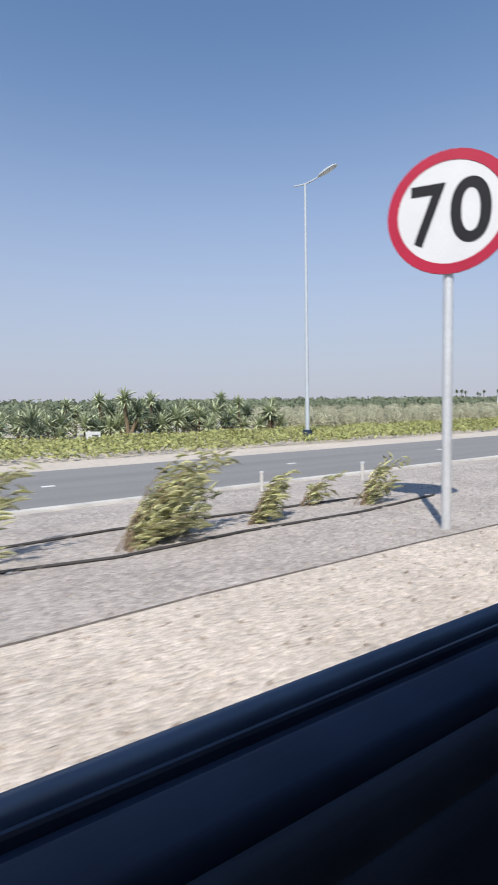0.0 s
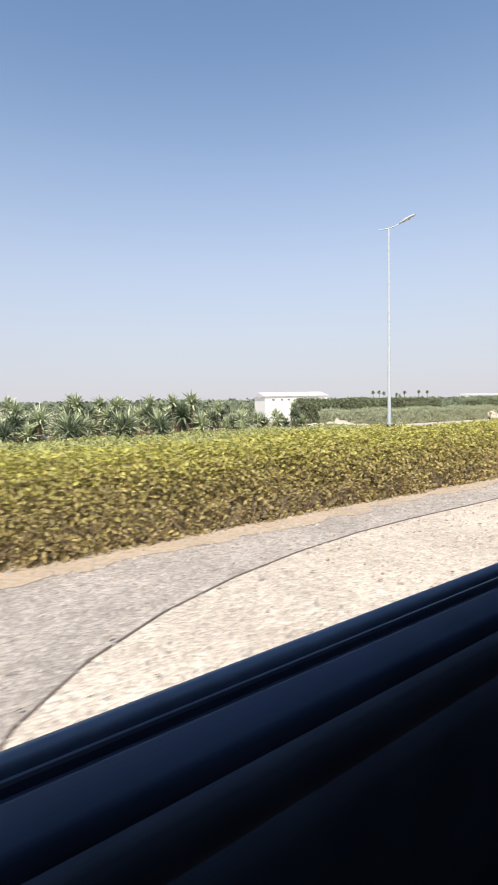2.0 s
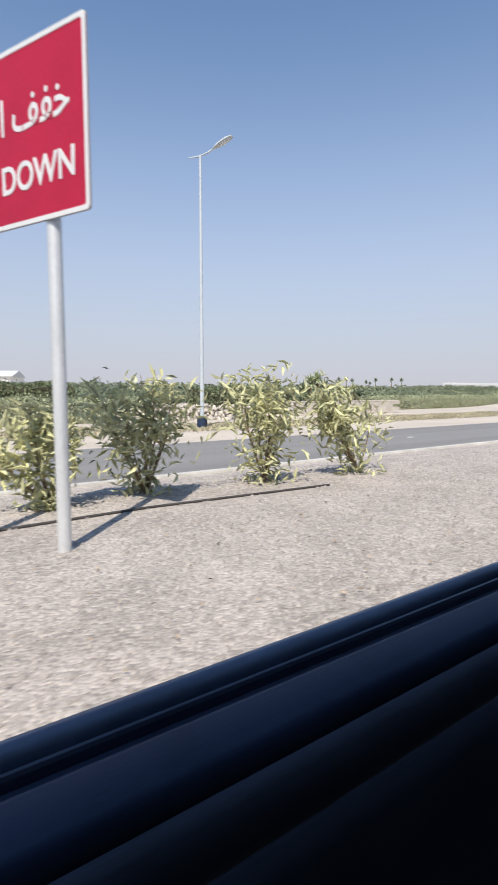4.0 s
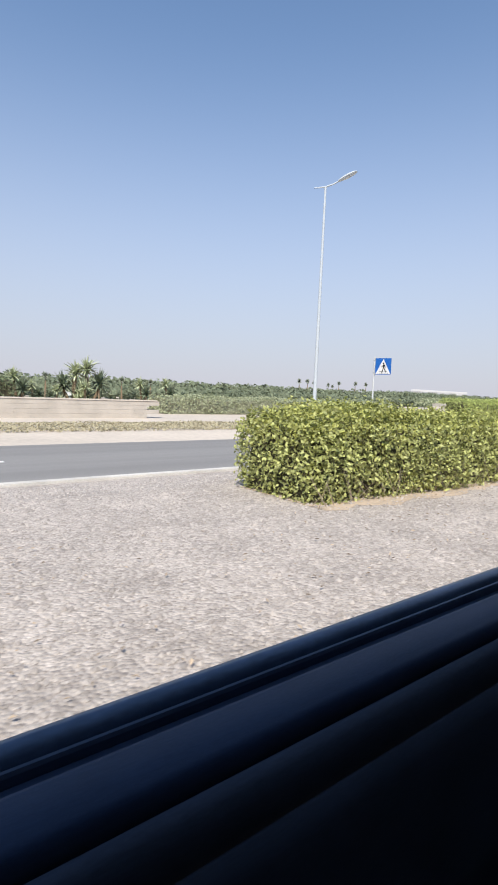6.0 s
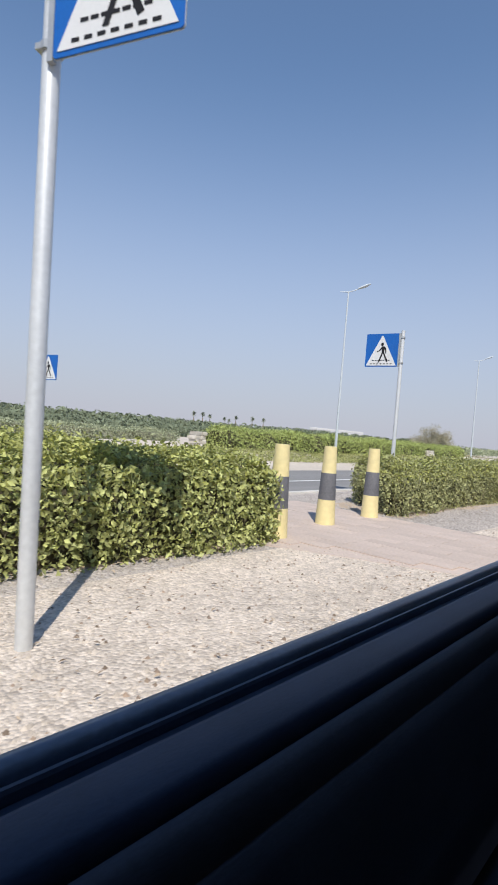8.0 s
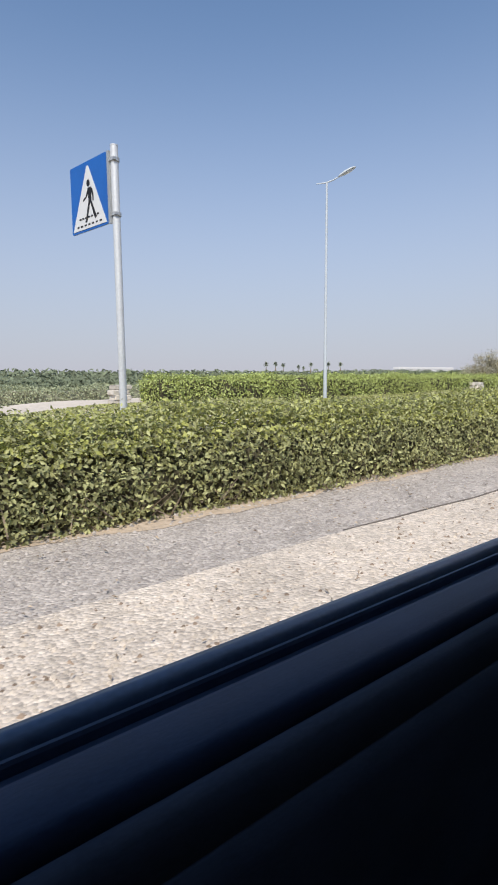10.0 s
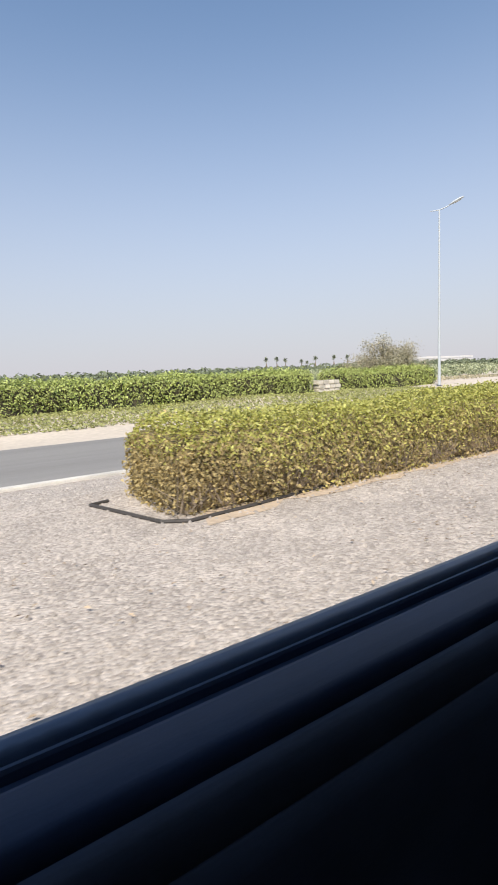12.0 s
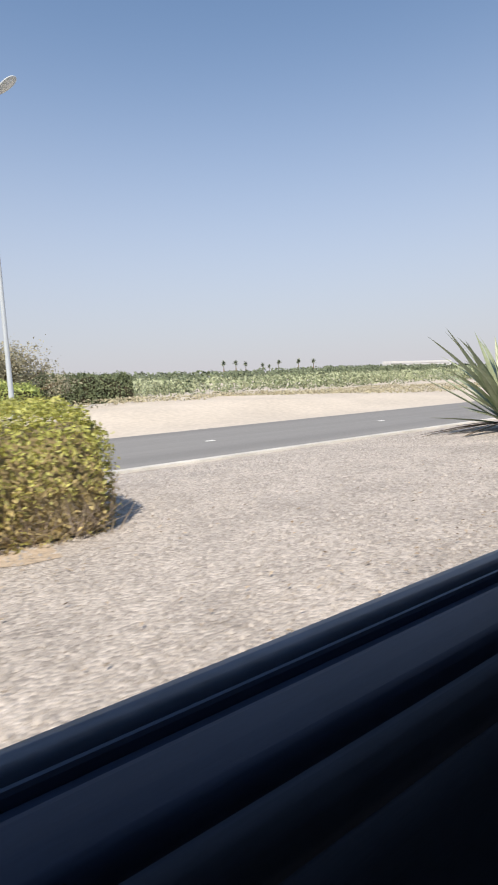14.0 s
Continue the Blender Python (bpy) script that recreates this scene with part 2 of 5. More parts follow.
# ---- building helpers ----
def part(name, bm, mat, parent=None, label="", smooth=False):
    me = bpy.data.meshes.new(name)
    bm.to_mesh(me)
    bm.free()
    return hang(name, me, mat, parent, label, smooth)


def hang(name, me, mat, parent=None, label="", smooth=False):
    if mat:
        me.materials.append(M[mat])
    if smooth:
        me.polygons.foreach_set("use_smooth", [True] * len(me.polygons))
    ob = new(name, me)
    ob.parent = parent
    if label:
        tagged(ob, label)
    return ob


def np_mesh(name, verts, faces):
    """A mesh from arrays of points and of equal-sized faces."""
    me = bpy.data.meshes.new(name)
    k = faces.shape[1]
    me.vertices.add(len(verts))
    me.vertices.foreach_set("co", np.asarray(verts, np.float32).ravel())
    me.loops.add(faces.size)
    me.loops.foreach_set("vertex_index", faces.astype(np.int32).ravel())
    me.polygons.add(len(faces))
    me.polygons.foreach_set("loop_start", np.arange(0, faces.size, k, dtype=np.int32))
    me.update(calc_edges=True)
    me.validate()
    return me


def thing(name, m, label, category, group="", kind=""):
    e = new(name)
    e.matrix_world = m
    return tagged(e, label, category, group, kind)


def bm_box(bm, x0, x1, y0, y1, z0, z1, bevel=0.0):
    r = bmesh.ops.create_cube(bm, size=1)
    bmesh.ops.scale(bm, vec=(x1 - x0, y1 - y0, z1 - z0), verts=r["verts"])
    bmesh.ops.translate(bm, vec=((x0 + x1) / 2, (y0 + y1) / 2, (z0 + z1) / 2), verts=r["verts"])
    if bevel:
        edges = list({e for v in r["verts"] for e in v.link_edges})
        bmesh.ops.bevel(bm, geom=edges, offset=bevel, segments=2, affect="EDGES")
    return bm


def box(x0, x1, y0, y1, z0, z1, bevel=0.0):
    return bm_box(bmesh.new(), x0, x1, y0, y1, z0, z1, bevel)


def bm_tube(bm, path, radii, sides=12, caps=True):
    """A tube through the points of path with a radius at each."""
    rings = []
    pts = [Vector(p) for p in path]
    for i, p in enumerate(pts):
        d = (pts[min(i + 1, len(pts) - 1)] - pts[max(i - 1, 0)]).normalized()
        q = d.to_track_quat("Z", "Y")
        r = radii[i] if hasattr(radii, "__len__") else radii
        rings.append([bm.verts.new(p + q @ Vector((r * math.cos(a), r * math.sin(a), 0))) for a in (2 * math.pi * k / sides for k in range(sides))])
    for a, b in zip(rings, rings[1:]):
        for k in range(sides):
            bm.faces.new((a[k], a[(k + 1) % sides], b[(k + 1) % sides], b[k]))
    if caps:
        for ring in (rings[0][::-1], rings[-1]):
            bm.faces.new([bm.verts.new(v.co) for v in ring])
    return bm


def tube(path, radii, sides=12):
    return bm_tube(bmesh.new(), path, radii, sides)


def lathe(profile, sides=20):
    """Radius and height pairs turned about z."""
    bm = bmesh.new()
    rings = [[bm.verts.new((r * math.cos(2 * math.pi * k / sides), r * math.sin(2 * math.pi * k / sides), z)) for k in range(sides)] for r, z in profile]
    for a, b in zip(rings, rings[1:]):
        for k in range(sides):
            bm.faces.new((a[k], a[(k + 1) % sides], b[(k + 1) % sides], b[k]))
    for f in bm.faces:
        f.smooth = True
    for ring in (rings[0][::-1], rings[-1]):
        bm.faces.new([bm.verts.new(v.co) for v in ring])
    return bm


def plate(outline, y0, y1):
    """A flat sheet with that outline in x and z, from y0 back to y1."""
    bm = bmesh.new()
    a = [bm.verts.new((x, y0, z)) for x, z in outline]
    b = [bm.verts.new((x, y1, z)) for x, z in outline]
    bm.faces.new(a)
    bm.faces.new(b[::-1])
    for k in range(len(a)):
        j = (k + 1) % len(a)
        bm.faces.new((a[k], b[k], b[j], a[j]))
    bmesh.ops.recalc_face_normals(bm, faces=bm.faces)
    return bm


def ring_plate(outer, inner, y0, y1):
    """A flat band between two outlines with as many corners."""
    bm = bmesh.new()
    sets = [[bm.verts.new((x, y, z)) for x, z in o] for y in (y0, y1) for o in (outer, inner)]
    n = len(outer)
    for k in range(n):
        j = (k + 1) % n
        of, inf, ob_, ib = sets
        bm.faces.new((of[k], of[j], inf[j], inf[k]))
        bm.faces.new((ob_[k], ib[k], ib[j], ob_[j]))
        bm.faces.new((of[k], ob_[k], ob_[j], of[j]))
        bm.faces.new((inf[k], inf[j], ib[j], ib[k]))
    bmesh.ops.recalc_face_normals(bm, faces=bm.faces)
    return bm


def lettering(name, text, width, height, x, z, y, mat, parent, bold=0.0):
    """Raised letters centred at x, z in front of the sheet at y."""
    cu = bpy.data.curves.new(name, "FONT")
    cu.body, cu.extrude, cu.offset = text, 0.002, bold
    tmp = new("tmp_text", cu)
    bpy.context.view_layer.update()
    me = bpy.data.meshes.new_from_object(tmp.evaluated_get(bpy.context.evaluated_depsgraph_get()))
    bpy.data.objects.remove(tmp)
    co = np.empty(len(me.vertices) * 3)
    me.vertices.foreach_get("co", co)
    co = co.reshape(-1, 3)
    lo, hi = co.min(0), co.max(0)
    out = np.empty_like(co)
    out[:, 0] = x + ((co[:, 0] - lo[0]) / (hi[0] - lo[0]) - 0.5) * width
    out[:, 2] = z + ((co[:, 1] - lo[1]) / (hi[1] - lo[1]) - 0.5) * height
    out[:, 1] = y - co[:, 2]
    me.vertices.foreach_set("co", out.ravel())
    me.materials.clear()
    return hang(name, me, mat, parent)


rng = np.random.default_rng(7)


def leaf_mesh(name, pts, nrm, size, jitter=0.7, slim=0.55, along=None):
    """Small folded leaves at pts, roughly facing along nrm."""
    n = len(pts)
    d = nrm + rng.normal(0, jitter, (n, 3))
    d /= np.linalg.norm(d, axis=1)[:, None] + 1e-9
    t = rng.normal(0, 1 if along is None else 0.38, (n, 3)) + (0 if along is None else along)
    t -= d * (t * d).sum(1)[:, None]
    t /= np.linalg.norm(t, axis=1)[:, None] + 1e-9
    s = np.cross(d, t)
    L = size * rng.uniform(0.6, 1.35, n)[:, None]
    a = pts - t * L * 0.5
    b = pts + s * L * slim * 0.5 + d * L * 0.12
    c = pts + t * L * 0.5 - d * L * 0.10
    e = pts - s * L * slim * 0.5 + d * L * 0.12
    v = np.stack([a, b, c, e], 1).reshape(-1, 3)
    i = np.arange(n)[:, None] * 4
    f = np.concatenate([i + [0, 1, 2], i + [0, 2, 3]])
    return np_mesh(name, v, f)


def wave(x, seed, amp):
    return amp * (np.sin(x * 0.9 + seed) * 0.5 + np.sin(x * 2.3 + seed * 2.7) * 0.3 + np.sin(x * 5.1 + seed * 1.3) * 0.2)


def box_shell(n, x0, x1, y0, y1, z0, z1, seed, rough, weights=(1, 1, 0.45, 0.8), rnd=0.18):
    """Points and outward directions on an uneven, round-edged hedge: front (near y0), top, back, ends."""
    lx, ly, lz = x1 - x0, y1 - y0, z1 - z0
    area = np.array([lx * lz * weights[0], lx * ly * weights[1], lx * lz * weights[2], 2 * ly * lz * weights[3]])
    k = rng.choice(4, n, p=area / area.sum())
    u, v = rng.random(n), rng.random(n)
    X, Y, Z = x0 + u * lx, y0 + v * ly, z0 + v * lz
    N = np.zeros((n, 3))
    Y = np.where(k == 0, y0, Y)
    N[k == 0] = (0, -1, 0.25)
    Z = np.where(k == 1, z1, Z)
    N[k == 1] = (0, 0, 1)
    Y = np.where(k == 2, y1, Y)
    N[k == 2] = (0, 1, 0.25)
    end = rng.random(n) < 0.5
    X = np.where(k == 3, np.where(end, x0, x1), X)
    Y = np.where(k == 3, y0 + u * ly, Y)
    N[(k == 3) & end] = (-1, 0, 0.2)
    N[(k == 3) & ~end] = (1, 0, 0.2)
    # round the long edges and the ends
    c = np.stack([np.clip(X, x0 + rnd, x1 - rnd), np.clip(Y, y0 + rnd, y1 - rnd), np.minimum(Z, z1 - rnd)], 1)
    P = np.stack([X, Y, Z], 1)
    d = P - c
    ln = np.linalg.norm(d, axis=1)[:, None]
    P = np.where(ln > rnd, c + d / np.maximum(ln, 1e-6) * rnd, P)
    out = wave(P[:, 0] * 1.3 + P[:, 2] * 2.1, seed, rough) + rng.normal(0, rough * 0.6, n)
    P = P + N * out[:, None]
    P[:, 2] = np.maximum(P[:, 2], z0 + 0.015)
    return P, N


def core_block(x0, x1, y0, y1, z0, z1, seed, rough):
    """The twiggy inside of a hedge: an uneven block of quads."""
    nx = max(4, int((x1 - x0) / 0.35))
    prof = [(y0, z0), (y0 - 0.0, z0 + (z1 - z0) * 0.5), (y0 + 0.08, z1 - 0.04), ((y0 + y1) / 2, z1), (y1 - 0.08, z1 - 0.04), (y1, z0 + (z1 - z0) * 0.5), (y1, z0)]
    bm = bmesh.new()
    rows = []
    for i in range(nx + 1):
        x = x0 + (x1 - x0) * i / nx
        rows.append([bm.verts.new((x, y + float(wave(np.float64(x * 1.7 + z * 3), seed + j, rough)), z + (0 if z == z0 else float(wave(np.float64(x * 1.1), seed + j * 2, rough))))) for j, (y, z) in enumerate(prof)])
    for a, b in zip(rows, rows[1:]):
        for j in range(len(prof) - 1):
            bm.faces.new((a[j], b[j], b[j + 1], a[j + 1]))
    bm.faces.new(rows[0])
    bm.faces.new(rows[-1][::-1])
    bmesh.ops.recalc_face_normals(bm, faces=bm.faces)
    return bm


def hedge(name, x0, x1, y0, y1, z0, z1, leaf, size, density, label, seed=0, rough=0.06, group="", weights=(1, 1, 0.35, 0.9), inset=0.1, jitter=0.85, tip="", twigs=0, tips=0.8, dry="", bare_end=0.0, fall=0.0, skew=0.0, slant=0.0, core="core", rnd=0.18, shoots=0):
    ox, oy, oz = (x0 + x1) / 2, (y0 + y1) / 2, z0
    h = thing(name, pose(ox, oy, oz), label, "hedge", group)
    lx, ly, lz = x1 - x0, y1 - y0, z1 - z0
    n = int(density * (lx * lz * (weights[0] + weights[2]) + lx * ly * weights[1] + 2 * ly * lz * weights[3]))
    P, N = box_shell(n, x0, x1, y0, y1, z0, z1, seed, rough, weights, rnd)
    # thin patches and hollows near the foot
    thin = (P[:, 2] - z0 < 0.38 * lz) & (np.sin(P[:, 0] * 2.1 + seed) + np.sin(P[:, 0] * 5.3) > 0.2 + 3.2 * (P[:, 2] - z0) / lz) & (rng.random(n) < 0.6)
    P, N = P[~thin] - (ox, oy, oz), N[~thin]
    Q, O = box_shell(n // 3, x0 + 0.09, x1 - 0.09, y0 + 0.09, y1 - 0.09, z0, z1 - 0.08, seed + 1, rough * 0.6, weights, rnd)
    P, N = np.concatenate([P, Q - (ox, oy, oz)]), np.concatenate([N, O])
    if shoots:
        m = int(shoots * lx)
        base = np.stack([rng.uniform(-lx / 2 + 0.15, lx / 2 - 0.15, m), rng.uniform(-ly / 2 + 0.1, ly / 2 - 0.1, m), np.full(m, lz - 0.02)], 1)
        lean = np.stack([rng.normal(0, 0.25, m), rng.normal(0, 0.25, m), np.ones(m)], 1) * rng.uniform(0.05, 0.2, (m, 1)) ** 1.1
        u = np.linspace(0.15, 1.0, 7)
        S = (base[:, None] + lean[:, None] * u[None, :, None] + rng.normal(0, 0.018, (m, 7, 3))).reshape(-1, 3)
        P, N = np.concatenate([P, S]), np.concatenate([N, rng.normal(0, 0.7, (len(S), 3)) + (0, 0, 0.6)])
    P[:, 0] += skew * (P[:, 1] + ly / 2) * np.clip(1 - (P[:, 0] + lx / 2) / 3, 0, 1)
    P[:, 2] *= (1 - fall * (P[:, 0] / lx + 0.5))
    P[:, 1] += slant * P[:, 0] / lx
    young = (rng.random(len(P)) < np.clip((P[:, 2] / lz - 0.6) * 1.8, 0, tips)) if tip else np.zeros(len(P), bool)
    low = ~young & (rng.random(len(P)) < np.clip(1.05 - 1.3 * P[:, 2] / lz, 0, 0.8) + 0.75 * np.clip(1 - (P[:, 0] + lx / 2) / 1.3, 0, 1) * bare_end) if dry else np.zeros(len(P), bool)
    plain = ~young & ~low
    f = hang("foliage", leaf_mesh("foliage", P[plain], N[plain], size, jitter), leaf, h)
    tagged(f, kind="stuff")
    if dry:
        tagged(hang("dry_growth", leaf_mesh("dry_growth", P[low], N[low], size, jitter), dry, h, "rusty brown leaves low down"), kind="stuff")
    if tip:
        tagged(hang("young_growth", leaf_mesh("young_growth", P[young], N[young], size, jitter), tip, h, "yellow-green young leaves"), kind="stuff")
    if twigs:
        m = int(twigs * lx)
        a = np.stack([rng.uniform(-lx / 2, lx / 2, m), -ly / 2 + rng.uniform(-0.02, 0.16, m), rng.uniform(0.0, 0.12, m)], 1)
        d = np.stack([rng.normal(0, 0.22, m), rng.normal(-0.03, 0.06, m), rng.uniform(0.05, 0.42, m) * lz], 1)
        w = np.stack([np.full(m, 0.006), np.zeros(m), np.zeros(m)], 1) * rng.uniform(0.6, 1.6, (m, 1))
        v = np.stack([a - w, a + w, a + d + w * 0.4, a + d - w * 0.4], 1).reshape(-1, 3)
        tagged(hang("bare_twig", np_mesh("bare_twig", v, np.arange(4 * m).reshape(-1, 4)), "twig", h, "dry bare twigs near the ground"), kind="stuff")
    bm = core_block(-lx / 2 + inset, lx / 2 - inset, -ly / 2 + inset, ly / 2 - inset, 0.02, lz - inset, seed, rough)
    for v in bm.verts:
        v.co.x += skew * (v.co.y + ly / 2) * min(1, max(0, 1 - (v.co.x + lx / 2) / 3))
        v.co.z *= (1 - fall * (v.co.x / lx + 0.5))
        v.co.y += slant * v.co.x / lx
    # the plain core is coloured almost black to paint the gaps' shade
    part("thicket", bm, core, h, "tangled inside of the hedge, twig brown and painted shade")
    return h


def drop(y):
    """Ground height across the road: a level median, then a fall to the far carriageway."""
    return float(np.interp(y, [5.6, 7.9], [0.0, -0.3]))


# ---- ground and roads ----
ACROSS = [-2500, -300, -60, -8, 1.3, 5.6, 7.9, 14, 30, 90, 400, 2500]
bm = bmesh.new()
xs = [-2500, -400, -60, 0, 60, 120, 180, 260, 700, 3000]
grid = [[bm.verts.new((x, y, drop(y))) for y in ACROSS] for x in xs]
for a, b in zip(grid, grid[1:]):
    for j in range(len(ACROSS) - 1):
        bm.faces.new((a[j], b[j], b[j + 1], a[j + 1]))
tagged(part("ground", bm, "sand"), "flat pale desert sand reaching the horizon", "ground", kind="structure")


def strip(name, mat, x0, x1, ys, lift, label, category, kind="structure", step=8.0):
    bm = bmesh.new()
    n = max(1, int((x1 - x0) / step))
    rows = [[bm.verts.new((x0 + (x1 - x0) * i / n, y, drop(y) + lift)) for y in ys] for i in range(n + 1)]
    for a, b in zip(rows, rows[1:]):
        for j in range(len(ys) - 1):
            bm.faces.new((a[j], b[j], b[j + 1], a[j + 1]))
    return tagged(part(name, bm, mat), label, category, kind=kind)


strip("road_near", "asphalt", -60, 320, [-8.0, 1.25], 0.008, "dark asphalt carriageway under the vehicle", "road")
strip("median_gravel", "gravel", -60, 320, [1.25, 3.4, 5.6, 7.9, 8.05], 0.006, "grey gravel median between the carriageways", "gravel")
strip("road_far", "asphalt", -60, 320, [8.25, 10.7, 13.4], 0.010, "smooth dark asphalt carriageway beyond the median", "road")
bm = bmesh.new()
bm_box(bm, -60, 320, 8.05, 8.25, -0.5, -0.25, 0.015)
tagged(part("kerb", bm, "concrete"), "low pale concrete kerb along the far carriageway", "kerb", kind="structure")
for x in np.arange(-36, 250, 6.0):
    if not 108 < x < 129:
        tagged(part("lane_marking", box(x, x + 0.24, 10.61, 10.75, -0.289, -0.284), "paint_white"), "short white painted lane dash on asphalt", "road marking", "lane dashes", "structure")
tagged(part("lane_marking", box(115.6, 128.0, 10.25, 10.37, -0.289, -0.284), "paint_white"), "long white painted line before the crossing", "road marking", "lane dashes", "structure")
for k in range(6):
    tagged(part("crossing_stripe", box(111.8, 114.9, 8.5 + k * 0.82, 8.92 + k * 0.82, -0.289, -0.284), "paint_white"), "worn white crossing stripe on asphalt", "road marking", "crossing stripes", "structure")


def bed(name, x0, x1, y1, mat, label, y0=1.25, r=1.3, curve=0.9, lift=0.012, edge=True, square=False):
    """A gravel bed along the road with a curved end at x0 and x1 and a dark edging strip."""
    pts = [(x0, y0)]
    for k in range(9):
        a = math.pi / 2 * k / 8
        pts.append((x0 + curve * (1 - math.cos(a)), y0 + (y1 - y0) * math.sin(a)))
    n = max(2, int((x1 - x0) / 1.2))
    for k in range(1, n):
        x = x0 + curve + (x1 - x0 - curve - max(1.3 * r, 1.0)) * k / n
        pts.append((x, y1 + float(wave(np.float64(x), 1.0, 0.05))))
    if square:
        pts += [(x1 - 0.95, y1), (x1, y0)]
    for k in range(8 if not square else -1, -1, -1):
        a = math.pi / 2 * k / 8
        pts.append((x1 - r * 1.3 * (1 - math.cos(a)), y0 + (y1 - y0) * math.sin(a)))
    bm = bmesh.new()
    top = [bm.verts.new((x, y, lift)) for x, y in pts]
    low = [bm.verts.new((x, y0 - 0.002, lift)) for x, y in pts]
    for k in range(len(pts) - 1):
        if abs(pts[k][0] - pts[k + 1][0]) > 1e-5:
            bm.faces.new((low[k], low[k + 1], top[k + 1], top[k]))
    bmesh.ops.recalc_face_normals(bm, faces=bm.faces)
    tagged(part(name, bm, mat), label, "gravel bed", kind="structure")
    if edge:
        bm = bmesh.new()
        bm_tube(bm, [(x, y, 0.010) for x, y in pts[1:]], 0.011, 6)
        tagged(part("edging_strip", bm, "edging"), "thin dark plastic edging round a gravel bed", "edging", "bed edgings", "structure")


BEDS = [(-9.0, 3.5, 2.92), (11.4, 31.4, 3.12), (41.2, 66.5, 3.28), (100.5, 112.95, 3.4), (115.35, 128.7, 2.66), (136.8, 155.2, 2.95)]
CURVES = {100.5: 4.0, 11.4: 2.2, 41.2: 4.6, 136.8: 9.3, 115.35: 0.01}
for a, b, y in BEDS:
    bed("gravel_bed", a, b, y, "cream", "cream crushed-stone bed beside the road", r=0.7, curve=CURVES.get(a, 0.9), edge=a not in (100.5, 115.35), square=a == 100.5)
part_buried = [(119.6 + 0.6 * k, 2.66 + float(wave(np.float64(119.6 + 0.6 * k), 1.0, 0.05)), 0.011 - 0.006 * (k in (0, 10))) for k in range(11)]
tagged(part("edging_strip", tube(part_buried, 0.011, 6), "edging"), "thin dark edging strip half buried in gravel", "edging", "bed edgings", "structure")
HEDGE_BEDS = [(9.7, 35.1, 3.95), (40.0, 67.6, 4.05), (97.8, 111.9, 3.8), (115.5, 130.4, 3.9), (135.3, 156.7, 3.85)]
for a, b, y in HEDGE_BEDS:
    bm = bmesh.new()
    n = int((b - a) / 0.25)
    lo = [bm.verts.new((a + (b - a) * i / n, y - (0.16 if a == 40.0 else 0.30 if a == 9.7 else 0.12) + float(wave(np.float64(a + i * 0.25), 3.0, 0.12)) + random.uniform(-0.09, 0.09), 0.010)) for i in range(n + 1)]
    hi = [bm.verts.new((a + (b - a) * i / n + (max(0, 0.8 - i * 0.1) if a == 135.3 else 0), 5.3, 0.010)) for i in range(n + 1)]
    for k in range(n):
        bm.faces.new((lo[k], lo[k + 1], hi[k + 1], hi[k]))
    tagged(part("earth_bed", bm, "earth"), "bare reddish-brown earth under a clipped hedge", "soil", kind="structure")


def stones(name, n, x0, x1, y0, y1, mat, label, smin=0.008, smax=0.022, skip=()):
    X = rng.uniform(x0, x1, n)
    Y = y0 + (y1 - y0) * rng.random(n) ** 1.25
    keep = np.ones(n, bool)
    for a, b, c, d in skip:
        keep &= ~((X > a) & (X < b) & (Y > c) & (Y < d))
    X, Y = X[keep], Y[keep]
    n = len(X)
    Z = np.interp(Y, [5.6, 7.9], [0, -0.3]) + 0.008
    r = rng.uniform(smin, smax, n)
    a = rng.uniform(0, 6.28, n)
    base = np.array([[1, 0, 0], [0, 1, 0], [-1, 0, 0], [0, -1, 0], [0, 0, 0.9]])
    c, s = np.cos(a), np.sin(a)
    v = np.repeat(base[None], n, 0) * rng.uniform(0.6, 1.3, (n, 5, 1)) * r[:, None, None]
    w = v.copy()
    w[..., 0] = v[..., 0] * c[:, None] - v[..., 1] * s[:, None]
    w[..., 1] = v[..., 0] * s[:, None] + v[..., 1] * c[:, None]
    w += np.stack([X, Y, Z], 1)[:, None]
    i = np.arange(n)[:, None] * 5
    f = np.concatenate([i + [0, 1, 4], i + [1, 2, 4], i + [2, 3, 4], i + [3, 0, 4]])
    return tagged(hang(name, np_mesh(name, w.reshape(-1, 3), f), mat), label, "gravel", kind="stuff")


bedskip = [(a + CURVES.get(a, 0.6) * 0.5, b - 0.6, 0, y) for a, b, y in BEDS] + [(112.0, 115.3, 1.2, 6.0)]
stones("loose_gravel", 165000, -4, 172, 1.4, 7.6, "stones", "loose grey gravel spread over the median", 0.009, 0.025, bedskip)
for a, b, y in BEDS:
    stones("bed_gravel", int((b - a) * 430), a + CURVES.get(a, 0.9) * 0.6, b - 0.3, 1.4, y - 0.05, "stones_cream", "loose cream crushed stone in a bed", 0.009, 0.023)
    stones("bed_pebbles", int((b - a) * 95), a + CURVES.get(a, 0.9) * 0.6, b - 0.3, 1.4, y - 0.05, "stones_brown", "scattered brown pebbles in a cream gravel bed", 0.008, 0.022)

